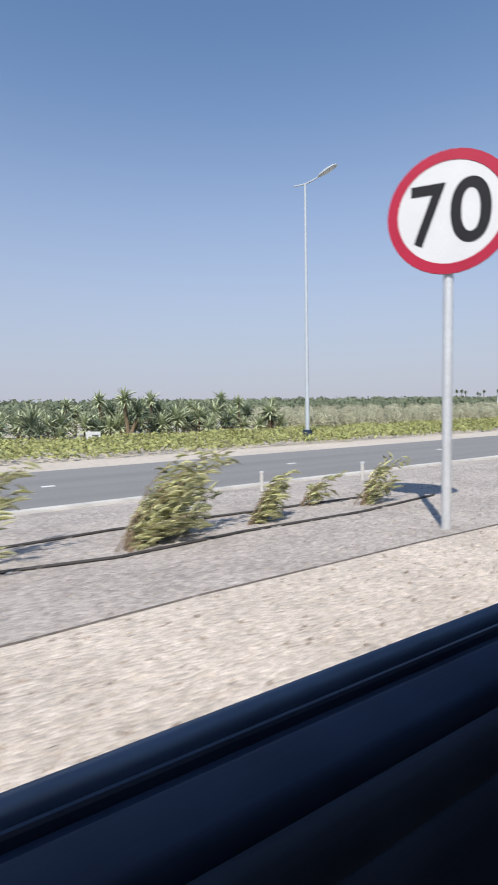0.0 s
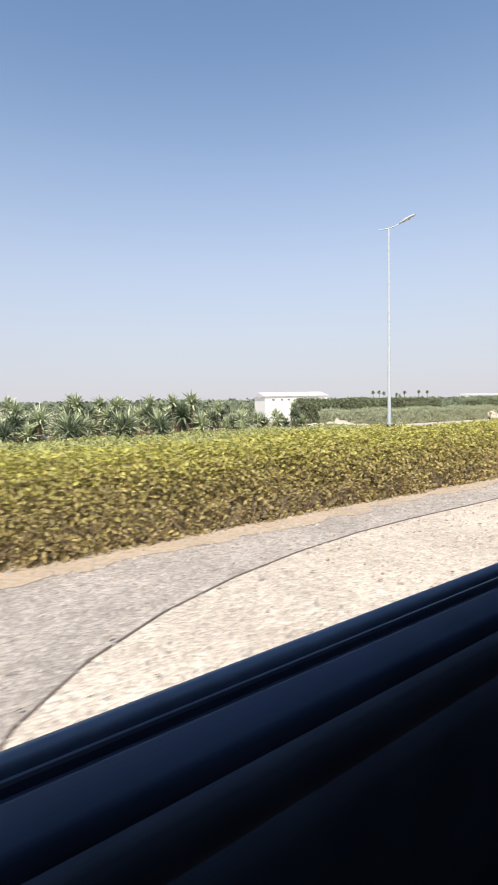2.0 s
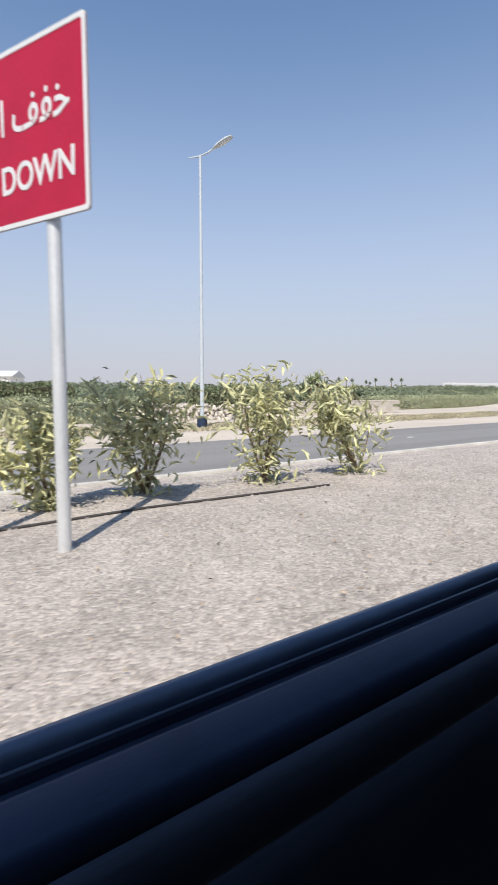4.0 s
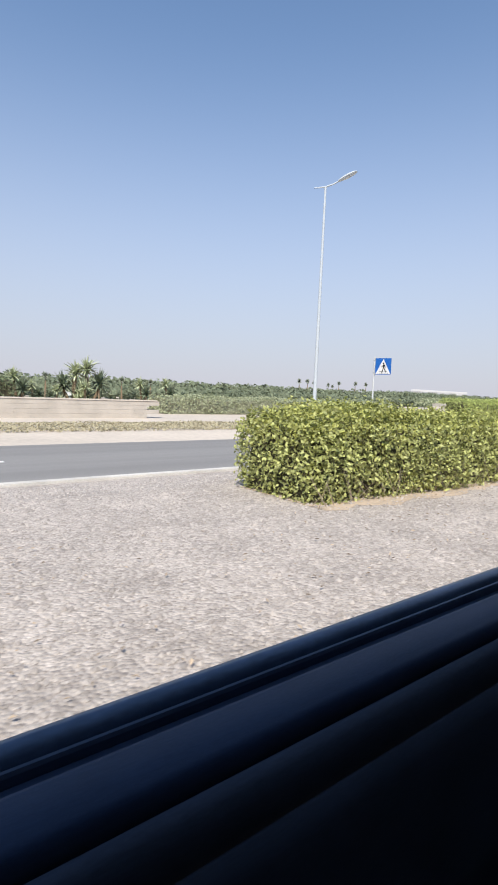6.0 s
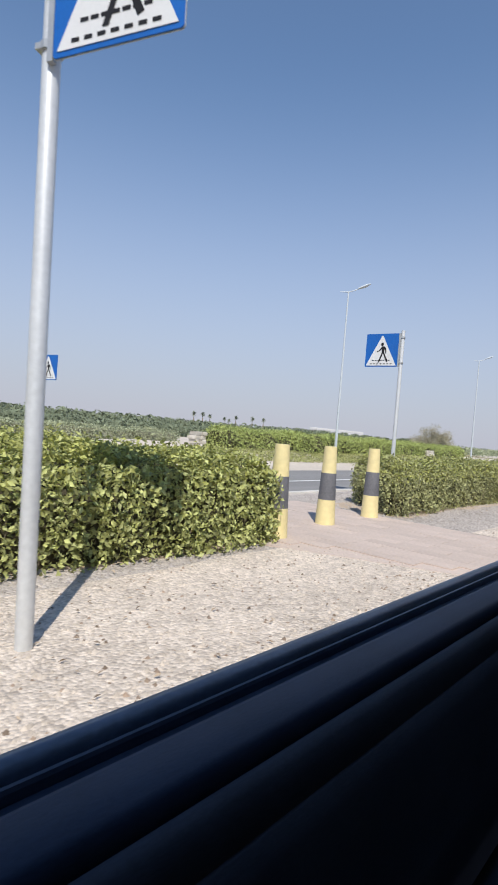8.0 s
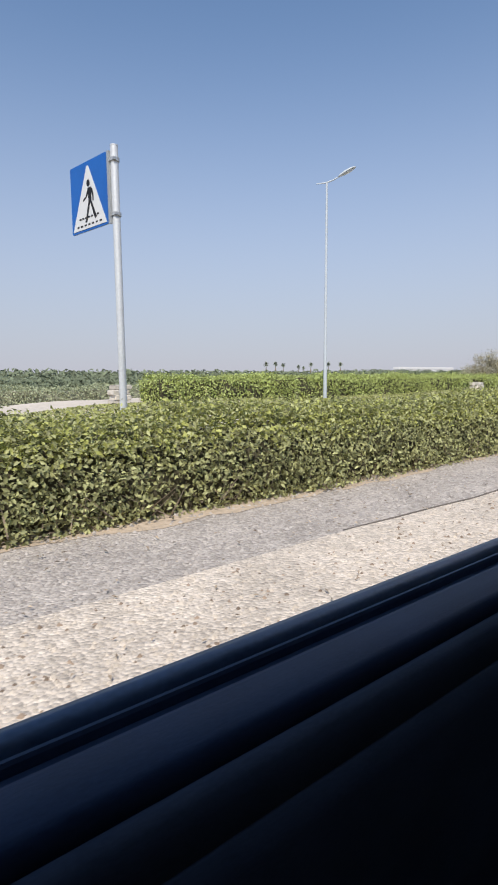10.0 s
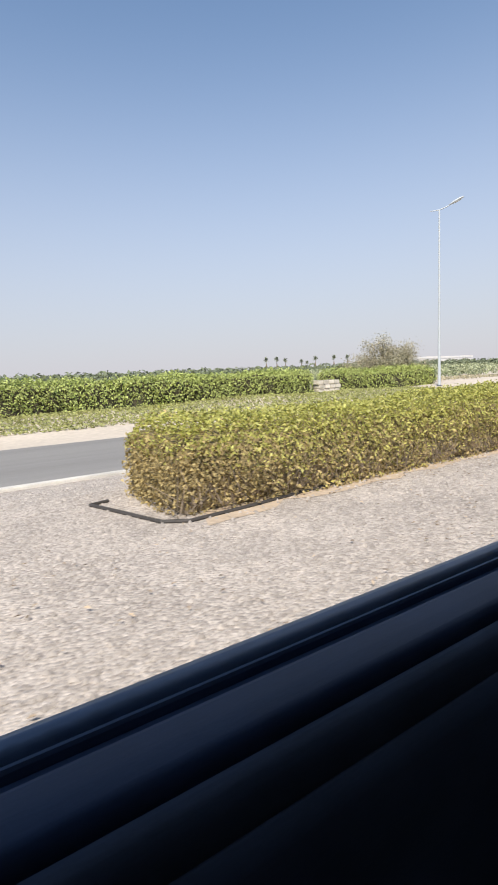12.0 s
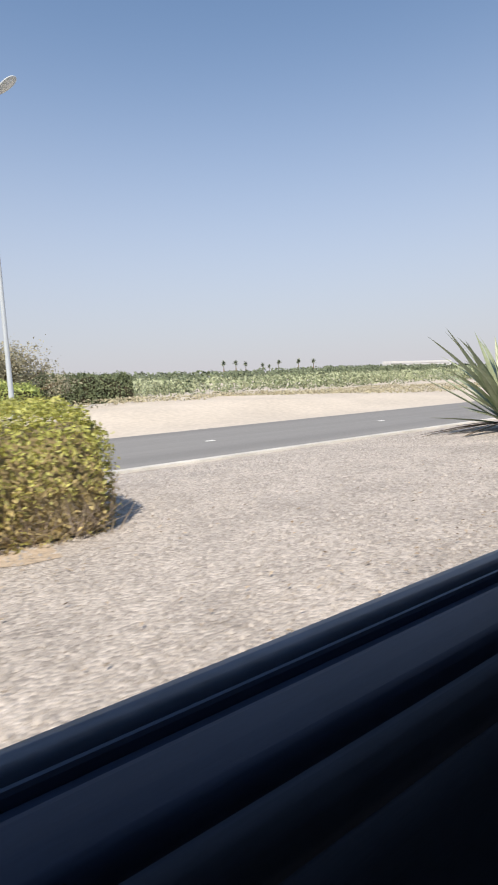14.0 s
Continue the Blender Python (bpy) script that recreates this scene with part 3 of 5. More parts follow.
def litter(n, label):
    """Dead leaves and twigs blown into loose drifts along the beds."""
    cx = rng.uniform(-4, 166, n // 3)
    cy = rng.uniform(1.6, 4.0, n // 3)
    on_slab = (cx > 110.8) & (cx < 116.5)
    cx, cy = cx[~on_slab], cy[~on_slab]
    k = rng.integers(0, len(cx), n)
    P = np.stack([cx[k] + rng.normal(0, 0.5, n), np.maximum(1.5, cy[k] + rng.normal(0, 0.2, n)), np.full(n, 0.032)], 1)
    N = np.tile((0, 0, 1.0), (n, 1))
    tagged(hang("leaf_litter", leaf_mesh("leaf_litter", P, N, 0.036, 0.25, 0.4), "litter"), label, "leaf litter", kind="stuff")


litter(7000, "scattered dead leaves and twigs on gravel")

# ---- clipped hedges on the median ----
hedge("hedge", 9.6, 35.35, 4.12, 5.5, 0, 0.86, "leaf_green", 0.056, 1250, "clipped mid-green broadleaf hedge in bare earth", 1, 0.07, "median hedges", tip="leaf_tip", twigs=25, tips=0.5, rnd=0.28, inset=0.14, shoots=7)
hedge("hedge", 40.3, 67.8, 4.2, 5.7, 0, 0.80, "leaf_olive", 0.046, 1900, "low clipped yellow-olive hedge with twiggy base", 2, 0.05, "median hedges", tip="leaf_tip_olive", twigs=110, dry="leaf_rust", core="core_tan", rnd=0.24)
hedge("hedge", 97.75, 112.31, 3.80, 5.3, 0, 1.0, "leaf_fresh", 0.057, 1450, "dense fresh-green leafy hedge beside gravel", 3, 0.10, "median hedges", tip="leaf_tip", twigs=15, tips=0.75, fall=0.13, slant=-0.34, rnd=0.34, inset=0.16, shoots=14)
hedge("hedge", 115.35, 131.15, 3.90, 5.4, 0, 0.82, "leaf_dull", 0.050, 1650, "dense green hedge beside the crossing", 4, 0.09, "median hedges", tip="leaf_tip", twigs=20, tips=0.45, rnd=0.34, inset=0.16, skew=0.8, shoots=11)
hedge("hedge", 135.2, 157.25, 3.92, 5.4, 0, 0.77, "leaf_moss", 0.043, 1500, "neatly clipped yellow-olive hedge in gravel", 5, 0.05, "median hedges", tip="leaf_tip_moss", twigs=120, dry="leaf_rust", bare_end=1.0, skew=0.05, core="core_tan", rnd=0.34, fall=-0.24)


# ---- street lamps beyond the far carriageway ----
def street_lamp(x, y):
    t = thing("street_lamp", pose(x, y, drop(y), 0, 0, 35), "tall white tapered street lamp with a single head", "street lamp", "street lamps")
    H = 10.5
    part("pole", tube([(0, 0, 0), (0, 0, 1.2), (0, 0, 5), (0, 0, H)], [0.095, 0.088, 0.066, 0.045], 14), "lamp_white", t, smooth=True)
    part("base_cover", box(-0.16, 0.16, -0.16, 0.16, 0, 0.45, 0.02), "trim_dark", t, "dark base cover")
    part("arm", tube([(0, 0.5, H - 0.04), (0, 0.25, H - 0.04), (0, 0, H - 0.03), (0, -0.32, H + 0.06), (0, -0.56, H + 0.17)], [0.02, 0.028, 0.035, 0.032, 0.03], 10), "lamp_white", t, smooth=True)
    bm = bmesh.new()
    r = bmesh.ops.create_uvsphere(bm, u_segments=18, v_segments=10, radius=1)["verts"]
    for v in r:
        v.co = (v.co.x * 0.18 * (1 - 0.25 * v.co.y), v.co.y * 0.46, v.co.z * (0.10 if v.co.z > 0 else 0.045))
    bmesh.ops.transform(bm, matrix=pose(0, -0.92, H + 0.33, -24), verts=r)
    head = part("lamp_head", bm, "lamp_white", t, smooth=True)
    bm = bmesh.new()
    r = bmesh.ops.create_uvsphere(bm, u_segments=16, v_segments=8, radius=1)["verts"]
    for v in r:
        v.co = (v.co.x * 0.11, v.co.y * 0.27, v.co.z * 0.055)
    bmesh.ops.transform(bm, matrix=pose(0, -0.985, H + 0.335, -24), verts=r)
    part("diffuser", bm, "lamp_glass", head, "clear glass diffuser", smooth=True)
    return t


lamp = street_lamp(-12.3, 17.45)
for x, y, size in ((12.2, 17.35, 1.01), (38.43, 17.25, 1.01), (63.4, 17.31, 0.988), (86.79, 18.24, 1.005), (110.98, 17.11, 1.015), (135.55, 18.2, 1.01), (159.4, 18.43, 0.95)):
    copy_thing(lamp, pose(x, y, drop(y), 0, 0, 35) @ Matrix.Scale(size, 4))


# ---- signs: built facing -y, then turned towards the traffic ----
TURN = -68.0


def circle(cx, cz, r, n=40):
    return [(cx + r * math.cos(2 * math.pi * k / n), cz + r * math.sin(2 * math.pi * k / n)) for k in range(n)]


def rounded(x0, x1, z0, z1, r=0.03):
    out = []
    for cx, cz, a0 in ((x1 - r, z0 + r, -90), (x1 - r, z1 - r, 0), (x0 + r, z1 - r, 90), (x0 + r, z0 + r, 180)):
        out += [(cx + r * math.cos(radians(a0 + 22.5 * k)), cz + r * math.sin(radians(a0 + 22.5 * k))) for k in range(5)]
    return out


def triangle(cx, z0, side, r=0.05, grow=0.0):
    """An equilateral triangle, point up, with rounded corners."""
    h = side * math.sqrt(3) / 2
    c = (cx, z0 + h / 3)
    out = []
    R = h * 2 / 3 - 2 * r + 2 * grow
    for k, a in enumerate((-30, 90, 210)):
        px, pz = c[0] + R * math.cos(radians(a)), c[1] + R * math.sin(radians(a))
        out += [(px + r * math.cos(radians(a + b)), pz + r * math.sin(radians(a + b))) for b in (-60, -30, 0, 30, 60)]
    return out


def sign_post(parent, x, h, r=0.045):
    p = part("post", tube([(x, 0.05, -0.02), (x, 0.05, h)], r, 16), "galv", parent, smooth=True)
    part("post_cap", tube([(x, 0.05, h), (x, 0.05, h + 0.012)], r * 1.05, 16), "galv", p)
    return p


def clamp(parent, x, z, r=0.05):
    part("clamp", bm_box(tube([(x, 0.05, z - 0.02), (x, 0.05, z + 0.02)], r + 0.008, 16), x - 0.06, x + 0.06, -0.002, 0.03, z - 0.015, z + 0.015), "sign_back", parent)


def walker(parent, cx, z0, h, y, mat="sign_black"):
    """The plain dark walking symbol of a crossing sign, as one flat shape."""
    s = h
    bm = bmesh.new()

    def piece(pts):
        a = [bm.verts.new((cx + px * s, y, z0 + pz * s)) for px, pz in pts]
        b = [bm.verts.new((cx + px * s, y + 0.003, z0 + pz * s)) for px, pz in pts]
        bm.faces.new(a)
        bm.faces.new(b[::-1])
        for k in range(len(a)):
            j = (k + 1) % len(a)
            bm.faces.new((a[k], b[k], b[j], a[j]))
    piece([(0.075 * math.cos(t) - 0.02, 0.915 + 0.085 * math.sin(t)) for t in (k * math.pi / 5 for k in range(10))])
    piece([(-0.05, 0.80), (0.10, 0.81), (0.10, 0.47), (-0.03, 0.45)])
    piece([(-0.03, 0.48), (0.05, 0.48), (-0.13, 0.0), (-0.21, 0.0)])
    piece([(0.03, 0.48), (0.10, 0.48), (0.31, 0.06), (0.23, 0.02)])
    piece([(-0.05, 0.79), (-0.01, 0.70), (-0.13, 0.58), (-0.28, 0.52), (-0.28, 0.56), (-0.15, 0.62)])
    piece([(0.08, 0.81), (0.15, 0.75), (0.20, 0.60), (0.20, 0.46), (0.15, 0.46), (0.15, 0.60), (0.08, 0.71)])
    bmesh.ops.recalc_face_normals(bm, faces=bm.faces)
    return part("symbol", bm, mat, parent, "plain dark walking symbol")


def crossing_lines(parent, cx, z0, w, y, gap=0.085):
    for dz, ww in ((0.0, w), (gap, w * 0.78)):
        for k in range(7):
            x = cx - ww / 2 + ww * (k + 0.5) / 7
            part("crossing_dash", box(x - 0.022, x + 0.022, y, y + 0.003, z0 + dz - 0.009, z0 + dz + 0.009), "sign_black", parent)


def speed_sign():
    t = thing("speed_limit_sign", pose(2.05, 3.09, 0, 0, 0, TURN + 12), "round red-rimmed 70 speed limit sign on grey post", "road sign")
    sign_post(t, -0.02, 2.95)
    c = 2.92
    part("back_plate", plate(circle(-0.01, c, 0.55), -0.006, 0.0), "sign_back", t)
    part("white_face", plate(circle(-0.01, c, 0.545), -0.012, -0.0065), "sign_white", t)
    part("red_rim", ring_plate(circle(-0.01, c, 0.548), circle(-0.01, c, 0.455), -0.017, -0.0125), "sign_red", t, "red border ring")
    lettering("numeral_seven", "7", 0.30, 0.55, -0.195, c - 0.01, -0.0145, "sign_black", t, 0.014)
    lettering("numeral_zero", "0", 0.34, 0.57, 0.165, c, -0.0145, "sign_black", t, 0.014)
    for z in (2.55, 3.1):
        clamp(t, -0.02, z)


def warning_triangle(t, cx, z0, side):
    part("back_plate", plate(triangle(cx, z0, side), -0.006, 0.0), "sign_back", t)
    part("white_face", plate(triangle(cx, z0, side, 0.045, -0.004), -0.012, -0.0065), "sign_white", t)
    part("red_rim", ring_plate(triangle(cx, z0, side, 0.048, -0.001), triangle(cx, z0, side, 0.012, -0.078), -0.017, -0.0125), "sign_red", t, "red border band")


def crossing_warning():
    t = thing("crossing_warning_sign", pose(23.125, 2.71, -0.01, 0, 0, TURN + 8), "red-bordered triangular crossing warning sign on grey post", "road sign")
    sign_post(t, -0.02, 2.92, 0.055)
    part("sleeve", tube([(-0.02, 0.05, 2.40), (-0.02, 0.05, 2.43)], 0.06, 16), "galv", t)
    warning_triangle(t, -0.07, 2.80, 1.2)
    walker(t, -0.05, 2.965, 0.555, -0.0155)
    crossing_lines(t, -0.07, 2.945, 0.72, -0.0150, 0.11)
    clamp(t, -0.02, 2.87)


ARABIC_SLOW = "\ufe94\ufecb\ufeae\ufeb4\ufedf\ufe8d \ufed2\ufed4\ufea7"
ARABIC_METRE = "\ufeae\ufe98\ufee3"


def slow_sign():
    t = thing("slow_down_sign", pose(76.45, 4.75, 0, 0, 0, TURN), "red rectangular slow down sign on two grey posts", "road sign")
    for x in (0.0, 0.92):
        sign_post(t, x, 3.45, 0.05)
        for z in (2.6, 3.3):
            clamp(t, x, z)
    x0, x1, z0, z1 = -0.43, 1.36, 2.38, 3.60
    part("back_plate", plate(rounded(x0, x1, z0, z1), -0.008, 0.0), "sign_back", t)
    part("red_face", plate(rounded(x0 + 0.004, x1 - 0.004, z0 + 0.004, z1 - 0.004), -0.013, -0.0085), "sign_red", t)
    part("white_border", ring_plate(rounded(x0 + 0.002, x1 - 0.002, z0 + 0.002, z1 - 0.002), rounded(x0 + 0.035, x1 - 0.035, z0 + 0.035, z1 - 0.035, 0.02), -0.017, -0.0135), "sign_white", t, "white border line")
    lettering("english_line", "SLOW DOWN", 1.52, 0.20, 0.465, 2.72, -0.0155, "sign_white", t, 0.02)
    lettering("arabic_line", ARABIC_SLOW, 1.45, 0.34, 0.465, 3.12, -0.0155, "sign_white", t, 0.012)


def crossing_sign(x, y, turn, x0, z0, w, label, h=None, z_off=0.0, post_h=3.85, mirror=False, lean=0.0):
    t = thing("crossing_sign", pose(x, y, z_off, 0, lean, turn), label, "road sign", "crossing signs")
    sign_post(t, 0.0, post_h)
    part("mounting_rail", box((x0 + w + 0.0) if mirror else (x0 - 0.035), (x0 + w + 0.035) if mirror else x0, -0.012, 0.02, z0, z0 + w), "sign_back", t)
    for dz in (0.1, w - 0.1):
        clamp(t, 0.0, z0 + dz)
    part("back_plate", plate(rounded(x0, x0 + w, z0, z0 + w, 0.02), -0.006, 0.0), "sign_back", t)
    part("blue_face", plate(rounded(x0 + 0.003, x0 + w - 0.003, z0 + 0.003, z0 + w - 0.003, 0.02), -0.012, -0.0065), "sign_blue", t)
    cx = x0 + w / 2
    part("white_triangle", plate([(x0 + 0.03, z0 + 0.03), (x0 + w - 0.03, z0 + 0.03), (cx + 0.015, z0 + w * 0.93), (cx - 0.015, z0 + w * 0.93)], -0.0165, -0.0125), "sign_white", t)
    walker(t, cx + 0.02, z0 + w * 0.13, w * 0.60, -0.0205)
    crossing_lines(t, cx, z0 + w * 0.09, w * 0.72, -0.0200)
    return t


def traffic_light_sign():
    t = thing("traffic_signal_warning_sign", pose(128.30, 2.68, -0.21, 0, 0, TURN), "traffic light warning triangle with two plates on grey post", "road sign")
    sign_post(t, 0.0, 3.3, 0.05)
    warning_triangle(t, -0.07, 3.14, 1.16)
    part("signal_body", plate(rounded(-0.175, 0.035, 3.33, 3.86, 0.10), -0.0165, -0.0125), "sign_black", t)
    for z, c, n in ((3.76, "sign_red", "red_disc"), (3.60, "sign_yellow", "yellow_disc"), (3.43, "sign_green", "green_disc")):
        part(n, plate(circle(-0.07, z, 0.085, 24), -0.0205, -0.0170), c, t)
    part("distance_plate", plate(rounded(-0.63, 0.48, 2.84, 3.13, 0.02), -0.010, -0.004), "sign_white", t)
    part("plate_border", ring_plate(rounded(-0.625, 0.475, 2.845, 3.125, 0.02), rounded(-0.612, 0.462, 2.858, 3.112, 0.015), -0.014, -0.0105), "sign_black", t)
    lettering("distance_number", "200", 0.36, 0.20, -0.13, 2.985, -0.0125, "sign_black", t, 0.02)
    lettering("unit_english", "Mtr.", 0.36, 0.18, 0.26, 2.99, -0.0125, "sign_black", t, 0.0)
    lettering("unit_arabic", ARABIC_METRE, 0.25, 0.19, -0.47, 2.975, -0.0125, "sign_black", t, 0.01)
    part("red_plate", plate(rounded(-0.63, 0.49, 2.37, 2.76, 0.02), -0.010, -0.004), "sign_red", t)
    part("plate_border", ring_plate(rounded(-0.628, 0.488, 2.372, 2.758, 0.02), rounded(-0.607, 0.467, 2.393, 2.737, 0.015), -0.014, -0.0105), "sign_white", t)
    lettering("english_line", "REDUCE SPEED", 1.02, 0.12, -0.07, 2.46, -0.0125, "sign_white", t, 0.012)
    lettering("arabic_line", ARABIC_SLOW, 0.98, 0.17, -0.07, 2.64, -0.0125, "sign_white", t, 0.008)
    for z in (2.5, 2.98, 3.22):
        clamp(t, 0.0, z)


speed_sign()
crossing_warning()
slow_sign()
crossing_sign(108.87, 2.56, TURN, 0.06, 2.91, 0.72, "blue square crossing sign on a tall grey post", post_h=3.63, lean=-1.7)
crossing_sign(116.15, 17.98, TURN - 6, 0.08, 2.70, 0.86, "blue crossing sign on a post beyond the far road", z_off=drop(19), post_h=3.62)
crossing_sign(119.24, 5.96, TURN - 12, -0.87, 3.0, 0.80, "blue crossing sign hung to one side of its post", mirror=True)


# ---- pedestrian crossing through the median ----
def bollard(x, y):
    t = thing("bollard", pose(x, y, 0), "tapered yellow and black concrete bollard on the crossing", "bollard", "crossing bollards")
    rad = lambda z: 0.135 - 0.052 * z / 1.08
    part("lower_band", lathe([(rad(0) + 0.004, 0), (rad(0), 0.02), (rad(0.36), 0.36)]), "bollard_yellow", t, "faded yellow lower band")
    part("middle_band", lathe([(rad(0.36) + 0.001, 0.36), (rad(0.72) + 0.001, 0.72)]), "bollard_grey", t, "faded black middle band")
    part("upper_band", lathe([(rad(0.72), 0.72), (rad(1.08), 1.08)]), "bollard_yellow", t, "faded yellow upper band")
    return t


first = bollard(112.36, 3.78)
for x, y in ((113.7, 4.02), (115.0, 4.08)):
    copy_thing(first, pose(x, y, drop(y)))
bm = bmesh.new()
foot = [bm.verts.new((x, y, -0.05)) for x, y in ((111.95, 5.75), (111.95, 3.55), (112.9, 1.28), (115.3, 1.28), (115.3, 5.75))]
face_up = bmesh.ops.extrude_face_region(bm, geom=[bm.faces.new(foot)])["geom"]
bmesh.ops.translate(bm, vec=(0, 0, 0.066), verts=[v for v in face_up if isinstance(v, bmesh.types.BMVert)])
bmesh.ops.recalc_face_normals(bm, faces=bm.faces)
tagged(part("crossing_slab", bm, "paver"), "dusty concrete bed of the crossing path", "paving", kind="structure")


# ---- yuccas ----
def blade(length, width, droop, seg=7):
    """A stiff pointed leaf along +x, folded along its middle."""
    v, f = [], []
    for i in range(seg + 1):
        u = i / seg
        w = width * (0.55 + 0.45 * math.sin(min(1, u * 2.2) * math.pi / 2)) * (1 - u ** 2.2) + 0.001
        x, z = length * u, -droop * length * u * u
        v += [(x, -w / 2, z + 0.18 * w), (x, 0, z), (x, w / 2, z + 0.18 * w)]
        if i:
            a = 3 * (i - 1)
            f += [(a, a + 3, a + 4, a + 1), (a + 1, a + 4, a + 5, a + 2)]
    return np.array(v), np.array(f)


BLADES = []
for ln, wd, dr in ((1.9, 0.15, 0.04), (1.75, 0.17, 0.14), (1.5, 0.16, 0.02), (1.9, 0.14, 0.34)):
    v, f = blade(ln, wd, dr)
    me = np_mesh("leaf", v, f)
    me.materials.append(M["yucca"])
    BLADES.append(me)
DEAD = np_mesh("dead_leaf", *blade(1.3, 0.06, 0.06))
DEAD.materials.append(M["yucca_dead"])


def yucca(x, y, z, size, n, seed, label):
    r = random.Random(seed)
    t = thing("yucca", pose(x, y, z), label, "yucca", "median yuccas")
    part("trunk", lathe([(0.13, 0), (0.15, 0.05), (0.12, 0.12), (0.13, 0.18), (0.10, 0.3), (0.03, 0.42)], 14), "bark", t, "ragged fibrous trunk")
    for k in range(n):
        el = min(88, max(4, 14 + 72 * (k / n) ** 0.8 + r.uniform(-20, 16)))
        az = k * 137.5 + r.uniform(-35, 35)
        ob = new("leaf", BLADES[r.randrange(4)])
        ob.parent = t
        s = size * r.uniform(0.62, 1.1) * (0.72 if el < 25 else 0.95 if el < 50 else 0.82)
        ob.matrix_basis = pose(0, 0, 0.13 + 0.3 * k / n, 0, 0, az) @ pose(0.06, 0, 0, r.uniform(-25, 25), -el, 0) @ Matrix.Scale(s, 4)
    for k in range(26):
        ob = new("dead_leaf", DEAD)
        ob.parent = t
        ob.matrix_basis = pose(0, 0, 0.16, 0, 0, r.uniform(0, 360)) @ pose(0.12, 0, 0, r.uniform(-20, 20), r.uniform(2, 7), 0) @ Matrix.Scale(r.uniform(0.7, 1.2), 4)
    return t


yucca(74.03, 4.65, 0, 1.12, 70, 5, "large grey-green yucca with sword leaves in gravel")
yucca(165.1, 5.15, 0, 1.26, 72, 9, "broad spiky yucca on the gravel median")


# ---- young shrubs with narrow leaves ----
def shrub(name, x, y, h, w, lean, n, seed, label, leaf="leaf_willow", size=0.17, z=0.0, slim=0.2, category="shrub", group="young shrubs", along=None):
    r = random.Random(seed)
    t = thing(name, pose(x, y, z), label, category, group)
    tips = []
    for k in range(9):
        a = r.uniform(0, 6.28)
        d = w * 0.5 * r.uniform(0.2, 1.0)
        top = Vector((math.cos(a) * d + lean * h, math.sin(a) * d, h * r.uniform(0.65, 1.0)))
        mid = top * 0.5 + Vector((math.cos(a), math.sin(a), 0.2)) * 0.08
        part("stem", bm_tube(bmesh.new(), [(0, 0, 0), mid, top], [0.014, 0.009, 0.003], 5, False), "bark", t)
        tips.append((mid, top))
    P = np.empty((n, 3))
    for i in range(n):
        m_, top = tips[r.randrange(len(tips))]
        u = r.random()
        p = m_ * (1 - u) + top * u if r.random() < 0.75 else m_ * u
        P[i] = (p.x + r.gauss(0, w * 0.11), p.y + r.gauss(0, w * 0.11), max(0.03, p.z + r.gauss(0, 0.07)))
    N = rng.normal(0, 1, (n, 3)) + (0, -0.3, 0.6)
    f = hang("foliage", leaf_mesh("foliage", P, N, size, 0.5, slim, along), leaf, t)
    tagged(f, kind="stuff")
    return t


def wind_shrub(x, y, reach, h, branches, n, seed):
    """A young shrub whose branches all stream along the road, each one set with narrow leaves."""
    r = random.Random(seed)
    t = thing("shrub", pose(x, y, 0), "young wind-bent shrub with narrow grey-green leaves", "shrub", "young shrubs")
    P, D = [], []
    for k in range(branches):
        u = (k + r.uniform(0.1, 0.9)) / branches
        root = Vector((r.gauss(0, 0.035), r.gauss(0, 0.05), 0))
        end = Vector((reach * r.uniform(0.6, 1.0) * (0.55 + 0.45 * u), r.gauss(0, 0.16) * reach, h * (0.12 + 0.88 * u)))
        mid = Vector((end.x * 0.16, end.y * 0.4, end.z * 0.72 + 0.03))
        way = [root * (1 - q) ** 2 + mid * 2 * q * (1 - q) + end * q * q for q in (0, 0.25, 0.5, 0.75, 1)]
        part("stem", bm_tube(bmesh.new(), way, [0.009, 0.007, 0.006, 0.004, 0.002], 5, False), "bark", t)
        for i in range(n):
            q = r.uniform(0.12, 1.0)
            p = root * (1 - q) ** 2 + mid * 2 * q * (1 - q) + end * q * q
            d = (mid - root) * 2 * (1 - q) + (end - mid) * 2 * q
            P.append((p.x + 0.06, p.y + r.gauss(0, 0.035), max(0.03, p.z + r.gauss(0, 0.028))))
            D.append((d / max(d.length, 0.01) * 0.7 + Vector((0.95, r.gauss(0, 0.2), r.gauss(-0.02, 0.17)))).normalized())
    P, D = np.array(P), np.array(D)
    N = np.tile((0.0, -0.45, 1.0), (len(P), 1))
    tagged(hang("foliage", leaf_mesh("foliage", P, N, 0.15, 0.4, 0.12, D * 3.2), "leaf_willow", t), kind="stuff")


for k, (x, y, reach, h, branches, n) in enumerate([(-0.66, 4.28, 1.12, 0.84, 20, 42), (-0.45, 4.42, 0.95, 0.42, 8, 40), (0.73, 4.41, 0.5, 0.50, 10, 30), (1.72, 4.85, 0.55, 0.43, 5, 18), (2.3, 4.46, 0.7, 0.58, 10, 28), (-2.2, 4.5, 1.0, 0.78, 14, 34), (-3.4, 4.6, 1.0, 0.8, 14, 34), (-4.8, 4.4, 1.0, 0.8, 14, 34)]):
    wind_shrub(x, y, reach, h, branches, n, 20 + k)
